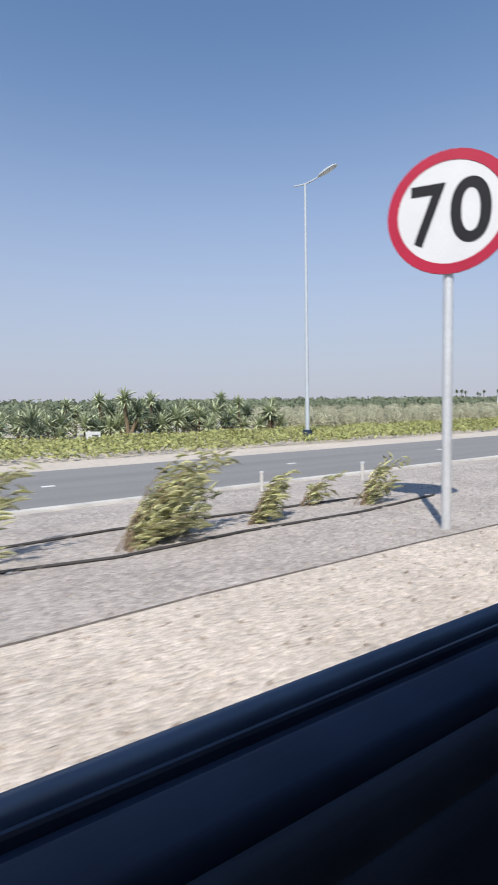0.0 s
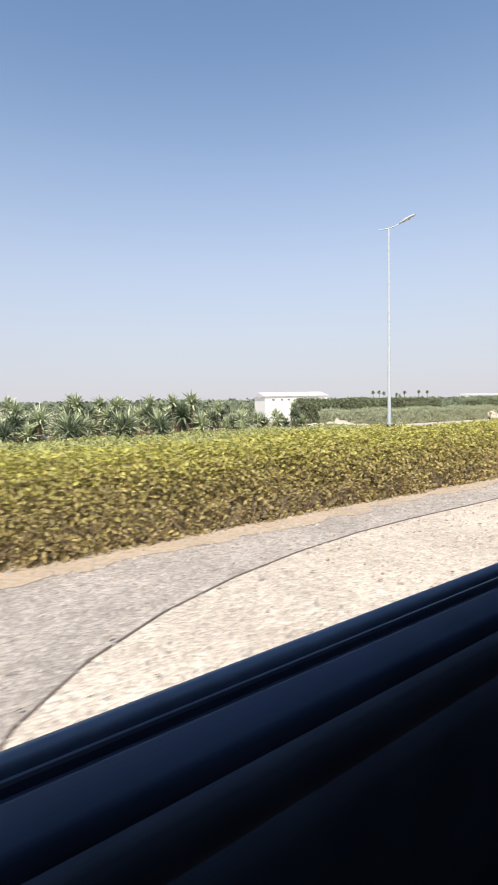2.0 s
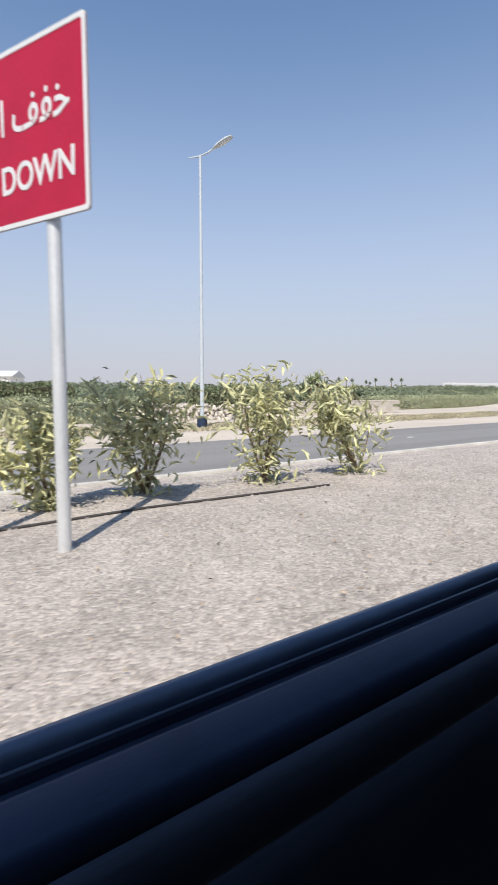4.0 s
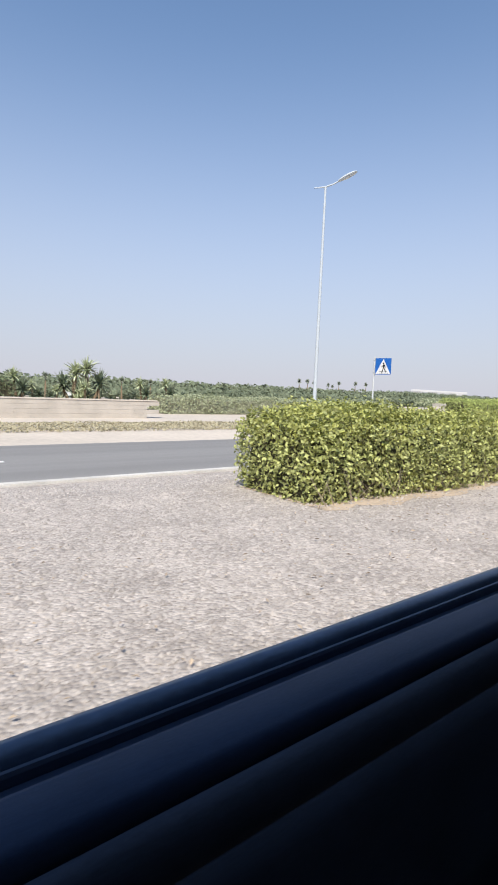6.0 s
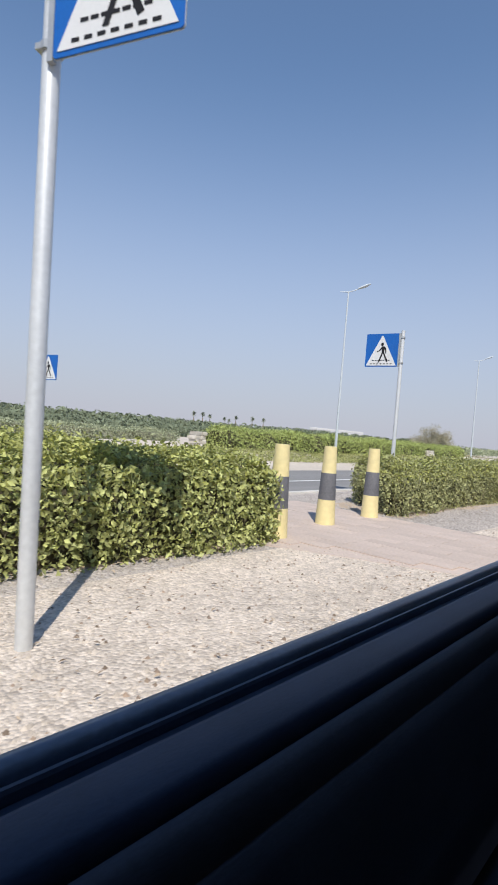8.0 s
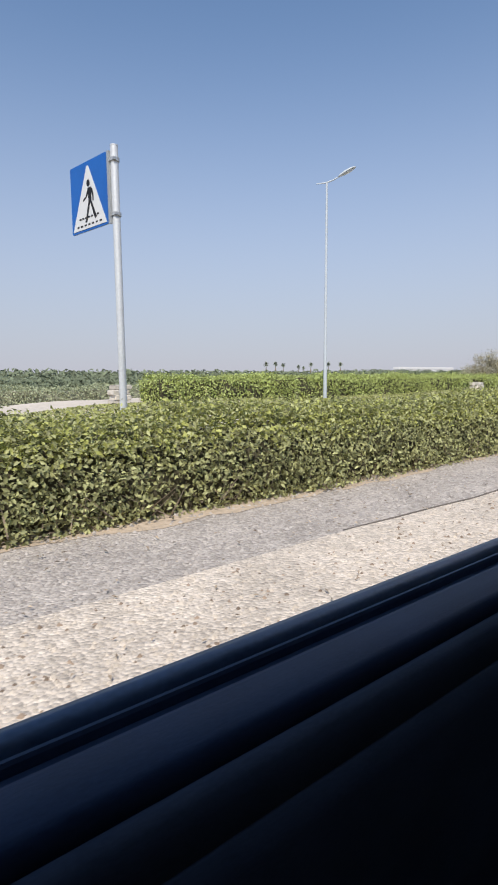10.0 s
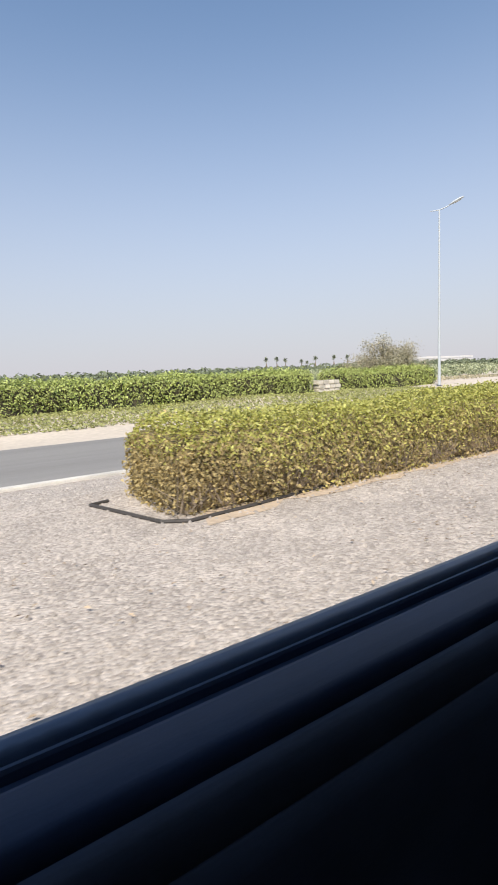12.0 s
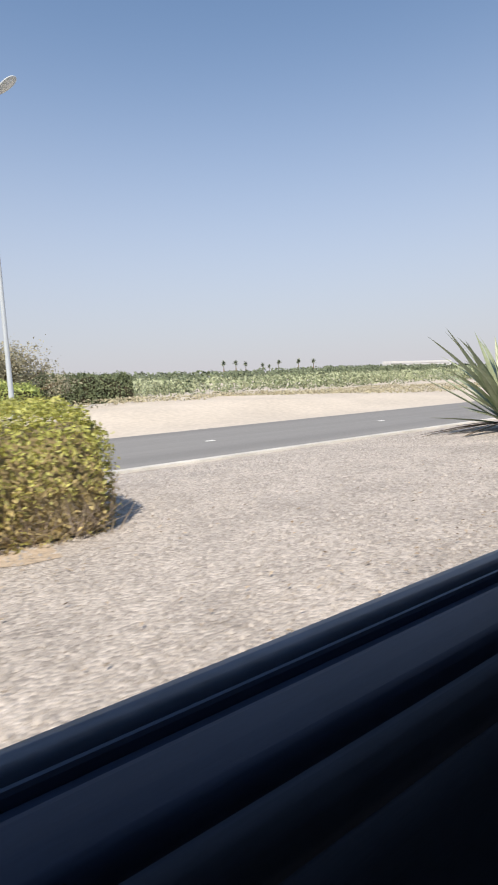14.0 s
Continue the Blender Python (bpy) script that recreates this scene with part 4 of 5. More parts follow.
for k, (x, y, h, w) in enumerate([(77.2, 5.4, 1.05, 1.0), (78.3, 5.6, 1.45, 1.4), (79.9, 5.4, 1.6, 1.6), (81.5, 5.2, 1.4, 1.5)]):
    shrub("shrub", x, y, h, w, -0.1, 800, 40 + k, "bushy narrow-leaved shrub behind the slow down sign")


for x, y in ((2.7, 7.1), (4.5, 6.6)):
    t = thing("marker_post", pose(x, y, drop(y)), "short pale plastic marker post in gravel", "marker post", "marker posts")
    part("shaft", tube([(0, 0, -0.02), (0, 0, 0.3)], 0.03, 10), "concrete", t)
    part("cap", tube([(0, 0, 0.3), (0, 0, 0.325)], 0.036, 10), "sign_white", t)
t = thing("meter_box", pose(4.6, 22.4, -0.3), "small white meter box standing in ground cover", "utility box")
part("body", box(-0.27, 0.27, -0.15, 0.15, 0, 0.52, 0.01), "wall_white", t)
part("door", box(-0.09, 0.17, -0.17, -0.151, 0.12, 0.40, 0.005), "bollard_grey", t, "dark grey door")


def irrigation_pipe(pts, r=0.014):
    tagged(part("irrigation_pipe", tube([(x, y, 0.02) for x, y in pts], r, 6), "pipe"), "thin dark irrigation pipe lying on gravel", "pipe", "irrigation pipes")


irrigation_pipe([(-5.1, 4.35), (-1.6, 4.2), (-0.8, 4.06), (0.5, 4.18), (2.0, 4.15), (3.5, 4.35)])
irrigation_pipe([(-5.1, 5.1), (-1.5, 4.95), (-0.5, 5.02), (1.1, 4.9), (2.9, 4.8)])
irrigation_pipe([(72.2, 4.3), (73.1, 4.2), (74.0, 4.35), (75.8, 4.75), (78.0, 4.85), (80.4, 4.7)])
irrigation_pipe([(135.0, 5.05), (134.8, 5.0), (134.9, 4.6), (135.05, 3.95), (135.25, 3.8), (135.9, 3.85), (137.5, 4.05)], 0.019)
irrigation_pipe([(92.2, 4.25), (93.5, 4.16), (93.7, 3.9), (92.8, 3.8)])
irrigation_pipe([(8.6, 4.9), (9.2, 4.3), (10.2, 4.12), (11.05, 4.1), (11.93, 4.08), (13.0, 4.12), (15.0, 4.2)], 0.010)

# ---- beyond the far carriageway ----
GF = -0.3


def cover(name, x0, x1, y0, y1, h, n, leaf, size, label, z0=GF, category="ground cover"):
    X, Y = rng.uniform(x0, x1, n), rng.uniform(y0, y1, n)
    Z = z0 + h * (0.35 + 0.65 * rng.random(n)) * (0.75 + 0.25 * np.sin(X * 1.3 + Y * 0.7) * np.sin(Y * 1.9))
    N = np.tile((0, -0.3, 1.0), (n, 1))
    return tagged(hang(name, leaf_mesh(name, np.stack([X, Y, Z], 1), N, size, 0.6), leaf), label, category, kind="stuff")


cover("low_groundcover", -14, 66, 15.4, 23.5, 0.42, 52000, "leaf_cover", 0.16, "low yellow-green ground cover beside the road")
cover("verge_grass", 66, 84, 17.2, 20.5, 0.12, 12000, "leaf_verge", 0.11, "dry low grass on the far verge")
cover("verge_grass", 84, 128, 16.8, 20.5, 0.12, 26000, "leaf_verge", 0.11, "dry low grass on the far verge")


def tuft(seed, n, ln, el_lo, width=0.06):
    """A rosette of stiff blades as arrays of points and faces."""
    r = random.Random(seed)
    V, F, o = [], [], 0
    for k in range(n):
        v, f = blade(ln * r.uniform(0.7, 1.1), width, r.uniform(0, 0.22), 3)
        m = pose(0, 0, r.uniform(0, 0.4 * ln), 0, 0, k * 137.5) @ pose(0, 0, 0, r.uniform(-30, 30), -(el_lo + (85 - el_lo) * k / n), 0)
        V.append(np.array([m @ Vector(p) for p in v]))
        F.append(f + o)
        o += len(v)
    return np.concatenate(V), np.concatenate(F)


def plant_yucca(seed, heads):
    """A grove plant: each head is its height, its lean and the length of its blades."""
    t = thing("plantation_yucca", pose(0, 0, GF), "dusty green yucca in a planted grove", "yucca", "plantation yuccas")
    for k, (h, lean, ln) in enumerate(heads):
        a = 2.4 * k + seed
        top = Vector((math.cos(a) * lean, math.sin(a) * lean, h))
        part("stem", tube([(0, 0, 0), top * 0.5 + Vector((0, 0, 0.05)), top], [0.07, 0.06, 0.05], 7), "bark", t)
        c = hang("crown", np_mesh("crown", *tuft(seed * 7 + k, 76, ln, -35, 0.075)), "yucca_far" if k % 2 == 0 else "yucca_dusk", t)
        c.location = top
    return t


protos = [plant_yucca(1, [(0.35, 0.0, 0.72), (0.25, 0.35, 0.6)]), plant_yucca(2, [(1.15, 0.15, 0.46), (0.7, 0.3, 0.52), (0.3, 0.4, 0.55)]), plant_yucca(3, [(0.6, 0.1, 0.62), (0.35, 0.4, 0.6), (0.2, 0.5, 0.5)])]
r = random.Random(3)
spots = [(x + r.uniform(-0.6, 0.6), 24.5 + row * 1.7 + r.uniform(-0.6, 0.6)) for row in range(4) for x in np.arange(-8 + row * 0.5, 15.8, 1.25)]
spots += [(x + r.uniform(-0.6, 0.6), 23.8 + row * 1.7 + r.uniform(-0.6, 0.6)) for row in range(5) for x in np.arange(46.0 + row * 0.6, 63.0, 1.2)]
tall = [(100.4, 31.3, 1.05), (101.9, 31.5, 1.3), (102.9, 31.8, 0.95), (103.8, 30.9, 0.85), (105.0, 31.5, 1.6), (106.1, 31.6, 1.75), (105.4, 30.6, 1.0), (110.5, 33.2, 1.2), (112.6, 33.4, 1.25)]
for k, (x, y) in enumerate(spots):
    if r.random() < (0.16 if x < 20 else 0.05) and k > 2:
        continue
    tall_one = r.random() < (0.3 if x < 20 else 0.08)
    m = pose(x, y, GF, 0, 0, r.uniform(0, 360)) @ Matrix.Scale((r.uniform(1.25, 1.42) if x < 20 else r.uniform(1.0, 1.12)) if tall_one else r.uniform(0.95, 1.2) if x < 20 else r.uniform(1.08, 1.32) if x < 57 else r.uniform(0.82, 1.08), 4)
    if k < 3:
        protos[k].matrix_basis = m
    else:
        copy_thing(protos[r.randrange(3)], m)
for x, y, size in tall:
    copy_thing(protos[1], pose(x, y, GF, 0, 0, r.uniform(0, 360)) @ Matrix.Scale(size, 4))


def round_shrub(seed):
    t = thing("round_shrub", pose(0, 0, GF), "rounded silver-green shrub in a planted row", "shrub", "round shrubs")
    g = np.random.default_rng(seed)
    n = 3200
    d = g.normal(0, 1, (n, 3))
    d /= np.linalg.norm(d, axis=1)[:, None]
    d[:, 2] = np.abs(d[:, 2])
    P = d * (0.98, 0.98, 1.28) * (g.uniform(0.82, 1.05, n) + 0.08 * np.sin(d[:, 0] * 7 + d[:, 1] * 5))[:, None]
    f = hang("foliage", leaf_mesh("foliage", P + (0, 0, 0.15), d, 0.085, 0.38), "leaf_silver", t)
    tagged(f, kind="stuff")
    part("thicket", lathe([(0.3, 0.0), (0.8, 0.25), (0.82, 0.7), (0.45, 1.05), (0.05, 1.15)], 12), "silver_core", t)
    return t


rs = [round_shrub(k) for k in range(3)]
k = 0
for row in range(2):
    for x in np.arange(17.4 + row * 1.0, 50, 2.3):
        m = pose(x + r.uniform(-0.25, 0.25), 27.2 + row * 2.9 + r.uniform(-0.3, 0.3), GF, 0, 0, r.uniform(0, 360))
        if k < 3:
            rs[k].matrix_basis = m
        else:
            copy_thing(rs[r.randrange(3)], m)
        k += 1

hedge("far_hedge", 65.2, 87.5, 24, 25.5, GF, 0.80, "leaf_row", 0.11, 170, "low pale green planted row on sand", 11, 0.12, "far hedges", skew=0.9, core="silver_core")
hedge("far_hedge", 66.2, 85, 28, 31, GF, 1.58, "leaf_wood", 0.15, 140, "tall dense dark green clipped hedge", 12, 0.12, "far hedges", skew=0.95, rnd=0.6)
hedge("far_hedge", 93.4, 101.2, 29.2, 31.0, GF, 1.36, "leaf_wood", 0.15, 140, "dark green bushy row behind a stone bank", 17, 0.16, "far hedges", rnd=0.4)
hedge("far_hedge", 109.2, 131, 27.8, 30.0, GF, 0.74, "leaf_row", 0.12, 150, "low green hedge beyond a block wall", 13, 0.12, "far hedges", core="silver_core")


def bank(x, y):
    """Height of the raised sandy verge beyond the far carriageway."""
    ease = lambda v: v * v * (3 - 2 * v)
    along = ease(min(1, max(0, (x - 117) / 9))) * ease(min(1, max(0, (188 - x) / 16)))
    across = ease(min(1, max(0, (y - 14.4) / 4.4))) * ease(min(1, max(0, (29 - y) / 4)))
    return GF - 0.006 + along * across * (0.47 + 0.06 * math.sin(x * 0.31) + 0.04 * math.sin(x * 0.83 + y))


bm = bmesh.new()
grid = [[bm.verts.new((x, y, bank(x, y))) for y in np.arange(14.2, 29.4, 0.4)] for x in np.arange(116.5, 189, 0.75)]
for a, b in zip(grid, grid[1:]):
    for p, q, u, w in zip(a, b, b[1:], a[1:]):
        bm.faces.new((p, q, u, w))
tagged(part("verge_bank", bm, "sand", smooth=True), "low sandy bank raised beside the far carriageway", "bank", kind="structure")
hedge("far_hedge", 126.8, 150.3, 18.9, 20.8, 0.12, 1.22, "leaf_far", 0.10, 330, "fresh green leafy hedge along the far verge", 14, 0.13, "far hedges", rnd=0.3)
hedge("far_hedge", 159.6, 166.7, 25.4, 27.4, 0.0, 1.5, "leaf_wood", 0.12, 300, "dark green hedge running back from the verge", 16, 0.16, "far hedges", rnd=0.4)
hedge("far_hedge", 152.9, 160.6, 19.5, 21.6, 0.12, 1.15, "leaf_far", 0.10, 330, "green leafy hedge on the far verge", 15, 0.14, "far hedges", rnd=0.3)
n = 38000
X, Y = rng.uniform(112, 157.5, n), rng.uniform(15.9, 19.4, n)
Z = np.array([bank(a, b) for a, b in zip(X, Y)]) + 0.01 + 0.07 * rng.random(n)
tagged(hang("verge_grass", leaf_mesh("verge_grass", np.stack([X, Y, Z], 1), np.tile((0, -0.3, 1.0), (n, 1)), 0.10, 0.5), "leaf_cover"), "short green grass on the sandy bank", "grass", kind="stuff")
n = 22000
X, Y = rng.uniform(158, 200, n), rng.uniform(21, 36, n)
keep = np.sin(X * 0.9 + Y * 0.4) + np.sin(Y * 1.3 - X * 0.35) > -0.3
X, Y = X[keep], Y[keep]
Z = np.array([bank(a, b) for a, b in zip(X, Y)]) + 0.02 + 0.22 * rng.random(len(X))
tagged(hang("dry_scrub", leaf_mesh("dry_scrub", np.stack([X, Y, Z], 1), np.tile((0, -0.3, 1.0), (len(X), 1)), 0.14, 0.6), "leaf_verge"), "patchy dry grass and scrub on sand", "scrub", kind="stuff")


def woodland(name, x0, x1, y0, y1, top, n, size, label, seed, leaf="leaf_haze", category="woodland"):
    """A distant belt of low woods: leafy crowns of uneven height merged along the belt."""
    g = np.random.default_rng(seed)
    m = int((x1 - x0) * (y1 - y0) / 14)
    cx, cy = g.uniform(x0, x1, m), g.uniform(y0, y1, m)
    rad, ht = g.uniform(1.6, 3.4, m), top * g.uniform(0.72, 1.0, m)
    k = g.integers(0, m, n)
    d = g.normal(0, 1, (n, 3))
    d /= np.linalg.norm(d, axis=1)[:, None]
    d[:, 1] = -np.abs(d[:, 1]) * 0.9
    P = np.stack([cx[k] + d[:, 0] * rad[k], cy[k] + d[:, 1] * rad[k], GF + (ht[k] - GF) * (0.5 + 0.5 * d[:, 2])], 1)
    f = hang(name, leaf_mesh(name, P, d + (0, -0.2, 0.3), size, 0.6), leaf)
    return tagged(f, label, category, kind="stuff")


woodland("woodland", -60, 86, 58, 84, 2.2, 36000, 0.55, "low hazy woodland belt on the plain", 1)
woodland("woodland", 86, 190, 56, 80, 1.6, 30000, 0.55, "low hazy woodland belt on the plain", 2)
woodland("woodland", 275, 362, 140, 156, 4.6, 5000, 1.0, "distant taller trees on the plain", 8)
woodland("far_scrub", 172, 300, 42, 70, 1.5, 16000, 0.36, "scattered pale green scrub on sand", 5, "leaf_row", "scrub")
woodland("far_scrub", 170, 290, 40, 62, 1.75, 9000, 0.30, "clumps of green bushes on the sandy plain", 6, "leaf_wood", "scrub")
woodland("woodland", -100, 420, 150, 200, 4.2, 26000, 1.6, "distant tree belt near the horizon", 3)

# walls, rubble and piers on the far side
t = thing("block_wall", pose(96.3, 24.0, GF), "low beige concrete block wall on sand", "wall")
for k in range(7):
    for row in range(4):
        x = k * 1.4 + (0.7 if row % 2 else 0)
        part("block", box(x, x + 1.396, 0.0, 0.3, row * 0.21, row * 0.21 + 0.207, 0.004), "wall_beige", t)
for k in range(4):
    part("coping", box(k * 2.6, k * 2.6 + 2.59, -0.03, 0.33, 0.841, 0.90, 0.01), "rubble", t, "pale coping slab")


def rubble_heap(name, x0, x1, y, w, h, n, label, seed):
    g = np.random.default_rng(seed)
    V, F = [], []
    cube = np.array([[-1, -1, -1], [1, -1, -1], [1, 1, -1], [-1, 1, -1], [-1, -1, 1], [1, -1, 1], [1, 1, 1], [-1, 1, 1]]) * 0.5
    faces = np.array([[0, 3, 2, 1], [4, 5, 6, 7], [0, 1, 5, 4], [1, 2, 6, 5], [2, 3, 7, 6], [3, 0, 4, 7]])
    for i in range(n):
        u = g.random()
        px, py = x0 + (x1 - x0) * u, y + g.normal(0, w)
        pz = GF + max(0.02, h * g.random() * math.exp(-((py - y) / w) ** 2))
        q = Euler(g.uniform(0, 6, 3)).to_matrix()
        s = g.uniform(0.08, 0.21)
        V.append((cube * g.uniform(0.6, 1.2, (8, 3)) * s) @ np.array(q).T + (px, py, pz))
        F.append(faces + 8 * i)
    return tagged(hang(name, np_mesh(name, np.concatenate(V), np.concatenate(F)), "rubble"), label, "rubble", kind="stuff")


rubble_heap("rubble", 85.6, 96.4, 24.2, 0.34, 0.80, 1900, "pale broken stones heaped into a long low bank", 4)
bm = bmesh.new()
grid = [[bm.verts.new((x, y, GF - 0.01 + 0.44 * math.exp(-((x - 66) / 3.2) ** 2 - ((y - 24.0 - 0.1 * (x - 66)) / 1.1) ** 2) * (1 + 0.25 * math.sin(x * 2.1) + 0.2 * math.sin(x * 4.7 + y * 3) + 0.24 * math.sin(x * 9.1 - y * 5)))) for y in np.arange(20.5, 27.6, 0.25)] for x in np.arange(57, 75.1, 0.4)]
for a, b in zip(grid, grid[1:]):
    for p, q, u, w in zip(a, b, b[1:], a[1:]):
        bm.faces.new((p, q, u, w))
tagged(part("sand_heap", bm, "sand", smooth=True), "smooth pale heap of tipped sand", "sand heap", kind="structure")
for x, y, wide, rows in ((125.5, 19.9, 2, 4), (151.3, 19.2, 4, 3)):
    t = thing("stone_pier", pose(x, y, bank(x, y) - 0.02), "low pale stone pier at a hedge gap", "pier", "stone piers")
    rr = random.Random(int(x))
    for row in range(rows):
        for k in range(wide):
            a = (k - wide / 2) * 0.36 + (0.08 if row % 2 else 0)
            bm = box(a, a + 0.352, -0.3, 0.3, row * 0.205, row * 0.205 + 0.2, 0.03)
            for v in bm.verts:
                v.co += Vector((rr.uniform(-0.02, 0.02), rr.uniform(-0.03, 0.03), rr.uniform(-0.004, 0.004)))
            part("stone", bm, "pier_stone", t)


def dry_tree():
    t = thing("tree", pose(159.6, 22.4, 0.1) @ Matrix.Diagonal((1.08, 1.0, 0.86, 1)), "sparse dry grey-green tree in the far hedge", "tree")
    rr = random.Random(8)
    bm = bmesh.new()
    ends = []
    for k in range(26):
        a = rr.uniform(0, 6.28)
        d = rr.uniform(0.4, 2.8)
        top = Vector((math.cos(a) * d, math.sin(a) * d * 0.7, (1 - 0.06 * d * d) * rr.uniform(2.4, 3.3)))
        mid = Vector((top.x * 0.35, top.y * 0.35, top.z * 0.5))
        bm_tube(bm, [(0, 0, 0), mid, top], [0.09, 0.05, 0.012], 6, False)
        for j in range(4):
            e = mid.lerp(top, rr.uniform(0.2, 1)) + Vector((rr.gauss(0, 0.35), rr.gauss(0, 0.35), rr.gauss(0.1, 0.3)))
            bm_tube(bm, [mid.lerp(top, 0.4), e], [0.02, 0.006], 4, False)
            ends.append(e)
        ends.append(top)
    part("trunk", bm, "bark", t)
    n = 16000
    P = np.array([ends[rr.randrange(len(ends))] for _ in range(n)]) + rng.normal(0, 0.22, (n, 3))
    f = hang("crown", leaf_mesh("crown", P, rng.normal(0, 1, (n, 3)), 0.10, 0.6, 0.5), "leaf_dry", t)
    tagged(f, kind="stuff")


dry_tree()


def palm(seed, h):
    t = thing("palm_tree", pose(0, 0, GF), "young fan palm with a ragged crown on the plain", "palm tree", "distant palms")
    part("trunk", tube([(0, 0, 0), (0.1, 0, h * 0.6), (0.05, 0, h)], [0.28, 0.22, 0.2], 8), "bark", t)
    c = hang("crown", np_mesh("crown", *tuft(seed, 90, 1.2, -50, 0.3)), "palm_haze", t)
    c.location.z = h - 0.5
    return t


palms = [(109.4, 51, 2.35), (112.1, 51.3, 2.3), (114.6, 50.8, 2.4), (117.3, 51.4, 2.3), (120.4, 51, 2.2), (286.4, 203.0, 8.4), (294.3, 205.0, 8.6), (301.3, 207.0, 8.0), (308.4, 203.0, 7.2), (314.0, 205.0, 6.6), (321.6, 207.0, 8.6), (331.0, 203.0, 8.8), (342.8, 205.0, 8.8)]
p0 = palm(21, 6.2)
for k, (x, y, h) in enumerate(palms):
    if k:
        copy_thing(p0, pose(x, y, GF, 0, 0, k * 50) @ Matrix.Scale(h / 6.2, 4))
p0.matrix_basis = pose(palms[0][0], palms[0][1], GF) @ Matrix.Scale(palms[0][2] / 6.2, 4)


# ---- white buildings ----
def building(name, x, y, w, d, h, n, label, roof="wall_white", group="", turn=0, wall="wall_white"):
    t = thing(name, pose(x, y, GF, 0, 0, turn), label, "building", group)
    part("wall", box(-w / 2, w / 2, -d / 2, d / 2, 0, h), wall, t)
    if roof:
        part("roof", box(-w / 2 - 0.3, w / 2 + 0.3, -d / 2 - 0.3, d / 2 + 0.3, h, h + 0.02 * w + 0.1, 0.03), roof, t, "flat pale roof")
    for k in range(n):
        cx = -w / 2 + w * (k + 0.5) / n
        ww, wh = w / n * 0.28, h * 0.14
        win = part("window", box(cx - ww / 2, cx + ww / 2, -d / 2 - 0.04, -d / 2 + 0.02, h * 0.55, h * 0.55 + wh), "window", t)
        part("sill", box(cx - ww / 2 - 0.05, cx + ww / 2 + 0.05, -d / 2 - 0.12, -d / 2, h * 0.55 - 0.06 * h / 3, h * 0.55), "concrete", win)
    return t


shed = building("farm_building", 82.6, 46.6, 7.4, 5, 2.62, 0, "long low white farm shed with a grey pitched roof", turn=-24, roof=None)
bm = bmesh.new()
for x in (-3.85, 3.85):
    for y, z in ((-2.7, 2.6), (0, 3.12), (2.7, 2.6)):
        bm.verts.new((x, y, z))
bm.verts.ensure_lookup_table()
for q in ((0, 1, 4, 3), (1, 2, 5, 4), (2, 0, 3, 5), (0, 2, 1), (3, 4, 5)):
    bm.faces.new([bm.verts[k] for k in q])
part("roof", bm, "wall_far", shed, "low grey pitched roof")
for x in (-2.9, -1.9, -1.1):
    part("vent", box(x, x + 0.3, -2.53, -2.49, 2.12, 2.3), "bollard_grey", shed)
building("white_building", 463.6, 231, 66, 6, 6.8, 11, "large white flat-roofed building far away", roof="wall_far", wall="wall_far")
building("white_building", 324.6, 213, 9, 6, 3.4, 2, "small white building among distant palms")
building("white_hut", 113.7, 54.5, 1.9, 1.6, 0.95, 0, "small low white hut beside young palms", roof=None)


# ---- the vehicle's door and cabin, drawn out along the way it is driven ----
CAR0, CAR1 = -5.0, 172.0


def swept(name, profile, mat, parent, closed=False, label="", smooth=False):
    bm = bmesh.new()
    a = [bm.verts.new((CAR0, y, z)) for y, z in profile]
    b = [bm.verts.new((CAR1, y, z)) for y, z in profile]
    n = len(profile)
    for k in range(n if closed else n - 1):
        j = (k + 1) % n
        bm.faces.new((a[k], b[k], b[j], a[j]))
    if closed:
        bm.faces.new(a)
        bm.faces.new(b[::-1])
    bmesh.ops.recalc_face_normals(bm, faces=bm.faces)
    return part(name, bm, mat, parent, label, smooth)


cabin = thing("vehicle_cabin", pose(0, 0, 0), "dark plastic vehicle door and cabin below an open side window", "vehicle")
swept("outer_panel", [(0.66, 0.20), (0.68, 0.55), (0.64, 0.78), (0.62, 0.795), (0.605, 0.795), (0.605, 0.20)], "trim_dark", cabin, True)
# outer lip, its sky sheen held in the base colour
swept("window_seal", [(0.604, 0.76), (0.604, 0.808), (0.600, 0.8125), (0.590, 0.8130), (0.580, 0.809), (0.576, 0.802), (0.576, 0.76)], "seal_lip", cabin, True, "rubber window lip with painted sky sheen", True)
swept("window_run", [(0.575, 0.76), (0.575, 0.788), (0.561, 0.788), (0.561, 0.76)], "seal", cabin, True)
swept("inner_seal", [(0.560, 0.76), (0.560, 0.801), (0.557, 0.804), (0.553, 0.803), (0.551, 0.798), (0.551, 0.76)], "seal", cabin, True, "thin black rubber lip")
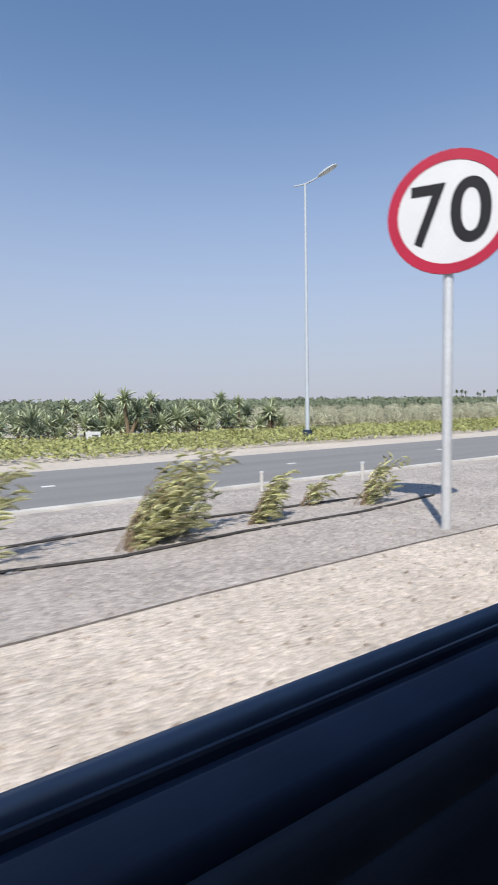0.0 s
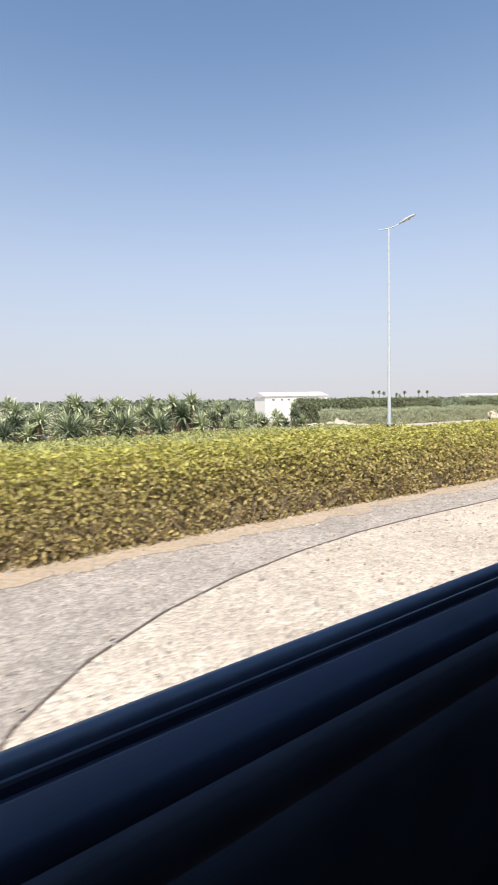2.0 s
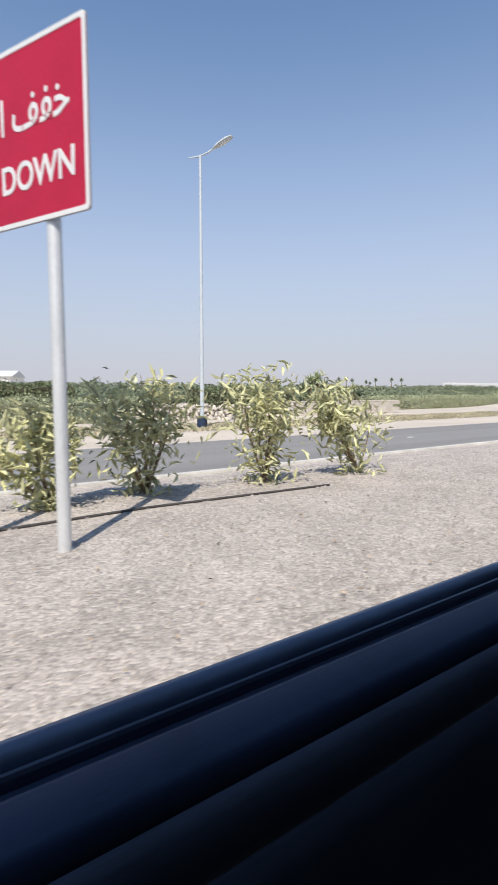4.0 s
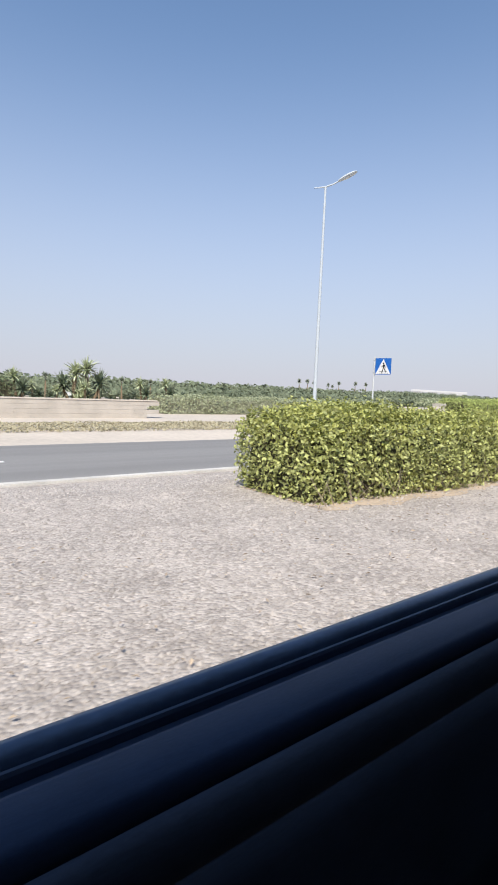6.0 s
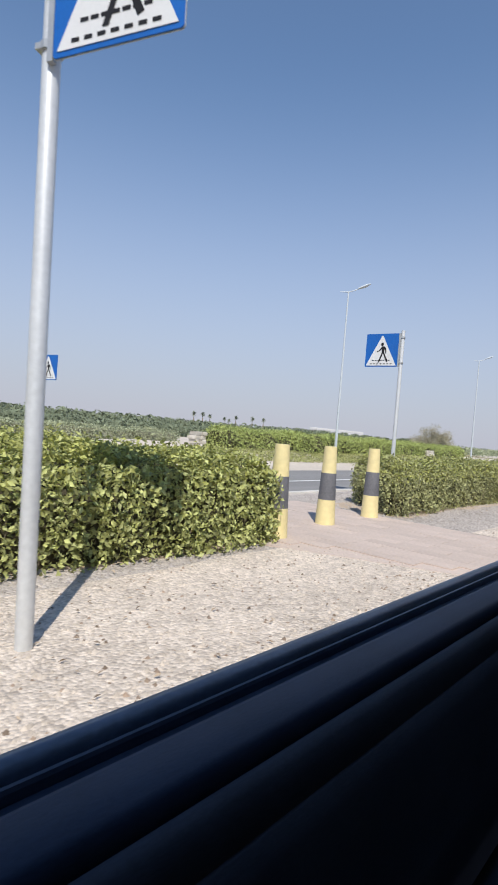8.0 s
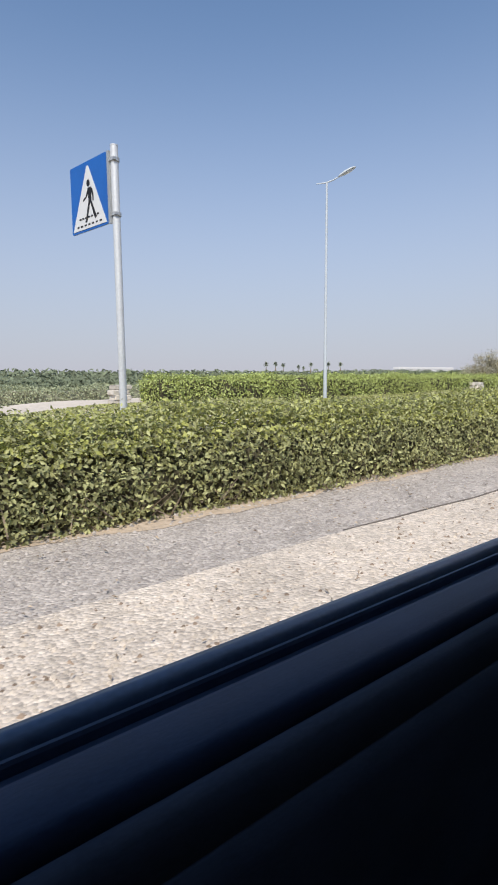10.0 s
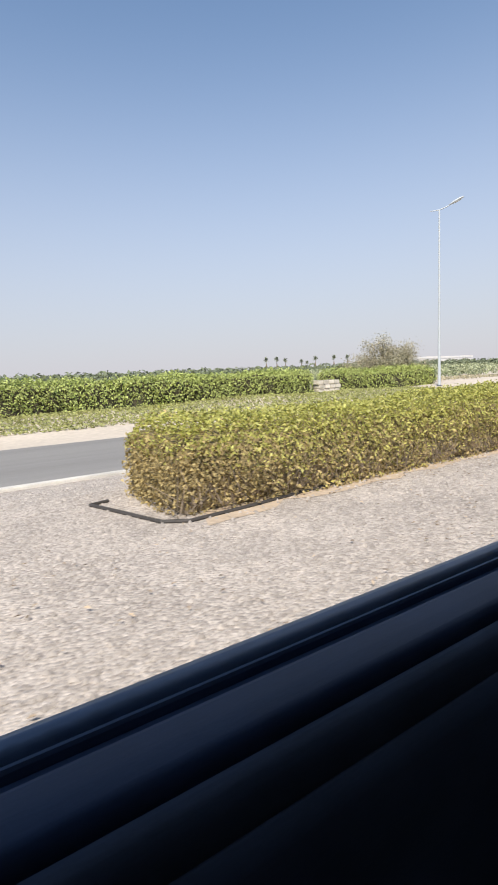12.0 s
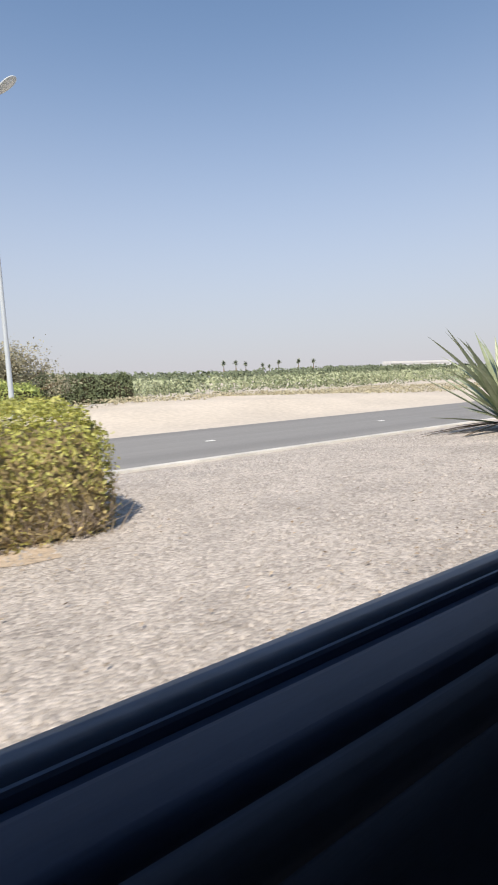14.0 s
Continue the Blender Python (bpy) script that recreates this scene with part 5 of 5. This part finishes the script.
swept("inner_run", [(0.550, 0.76), (0.550, 0.786), (0.521, 0.786), (0.521, 0.76)], "seal", cabin, True)
swept("door_top", [(0.520, 0.72), (0.520, 0.799), (0.516, 0.805), (0.508, 0.807), (0.480, 0.804), (0.456, 0.799), (0.450, 0.794), (0.447, 0.784), (0.447, 0.72)], "trim_dark", cabin, True, "smooth dark blue-black door top", True)
swept("door_trim", [(0.437, 0.66), (0.437, 0.768), (0.433, 0.776), (0.424, 0.777), (0.414, 0.769), (0.408, 0.752), (0.405, 0.66)], "trim_black", cabin, True, "black moulded trim below the door top", True)
swept("door_card", [(0.404, 0.30), (0.404, 0.715), (0.398, 0.715), (0.388, 0.68), (0.380, 0.62), (0.376, 0.54), (0.36, 0.46), (0.35, 0.30)], "trim_black", cabin, True, "black moulded door card", True)
swept("cabin_floor", [(0.655, 0.01), (0.655, 0.24), (-0.90, 0.24), (-0.90, 0.01)], "trim_black", cabin, True)
swept("far_side_panel", [(-0.86, 0.24), (-0.86, 1.0), (-0.90, 1.0), (-0.90, 0.24)], "trim_black", cabin, True)
swept("roof", [(0.07, 1.70), (-0.85, 1.70), (-0.90, 1.64), (-0.90, 1.02), (-0.93, 1.02), (-0.93, 1.67), (-0.86, 1.74), (0.07, 1.74)], "roof_cloth", cabin, True, "pale grey lined roof")

# ---- pavers of the crossing ----
PAVER = bpy.data.meshes.new("paver")
bmp = box(-0.1, 0.1, -0.3, 0.3, 0, 0.04, 0.002)
bmp.to_mesh(PAVER)
bmp.free()
PAVER.materials.append(M["paver"])
slab = bpy.data.objects["crossing_slab"]
for i in range(16):
    for j in range(7):
        x, y = 112.08 + i * 0.202, 1.62 + j * 0.602 + (0.3 if i % 2 else 0.0) * (j < 6)
        if x - 0.1 < 111.98 + max(0, 3.85 - y) * 0.44:
            continue
        ob = new("paver", PAVER)
        ob.parent = slab
        ob.matrix_basis = pose(x, y, -0.013 + r.uniform(-0.0015, 0.0015), 0, 0, 0)
traffic_light_sign()
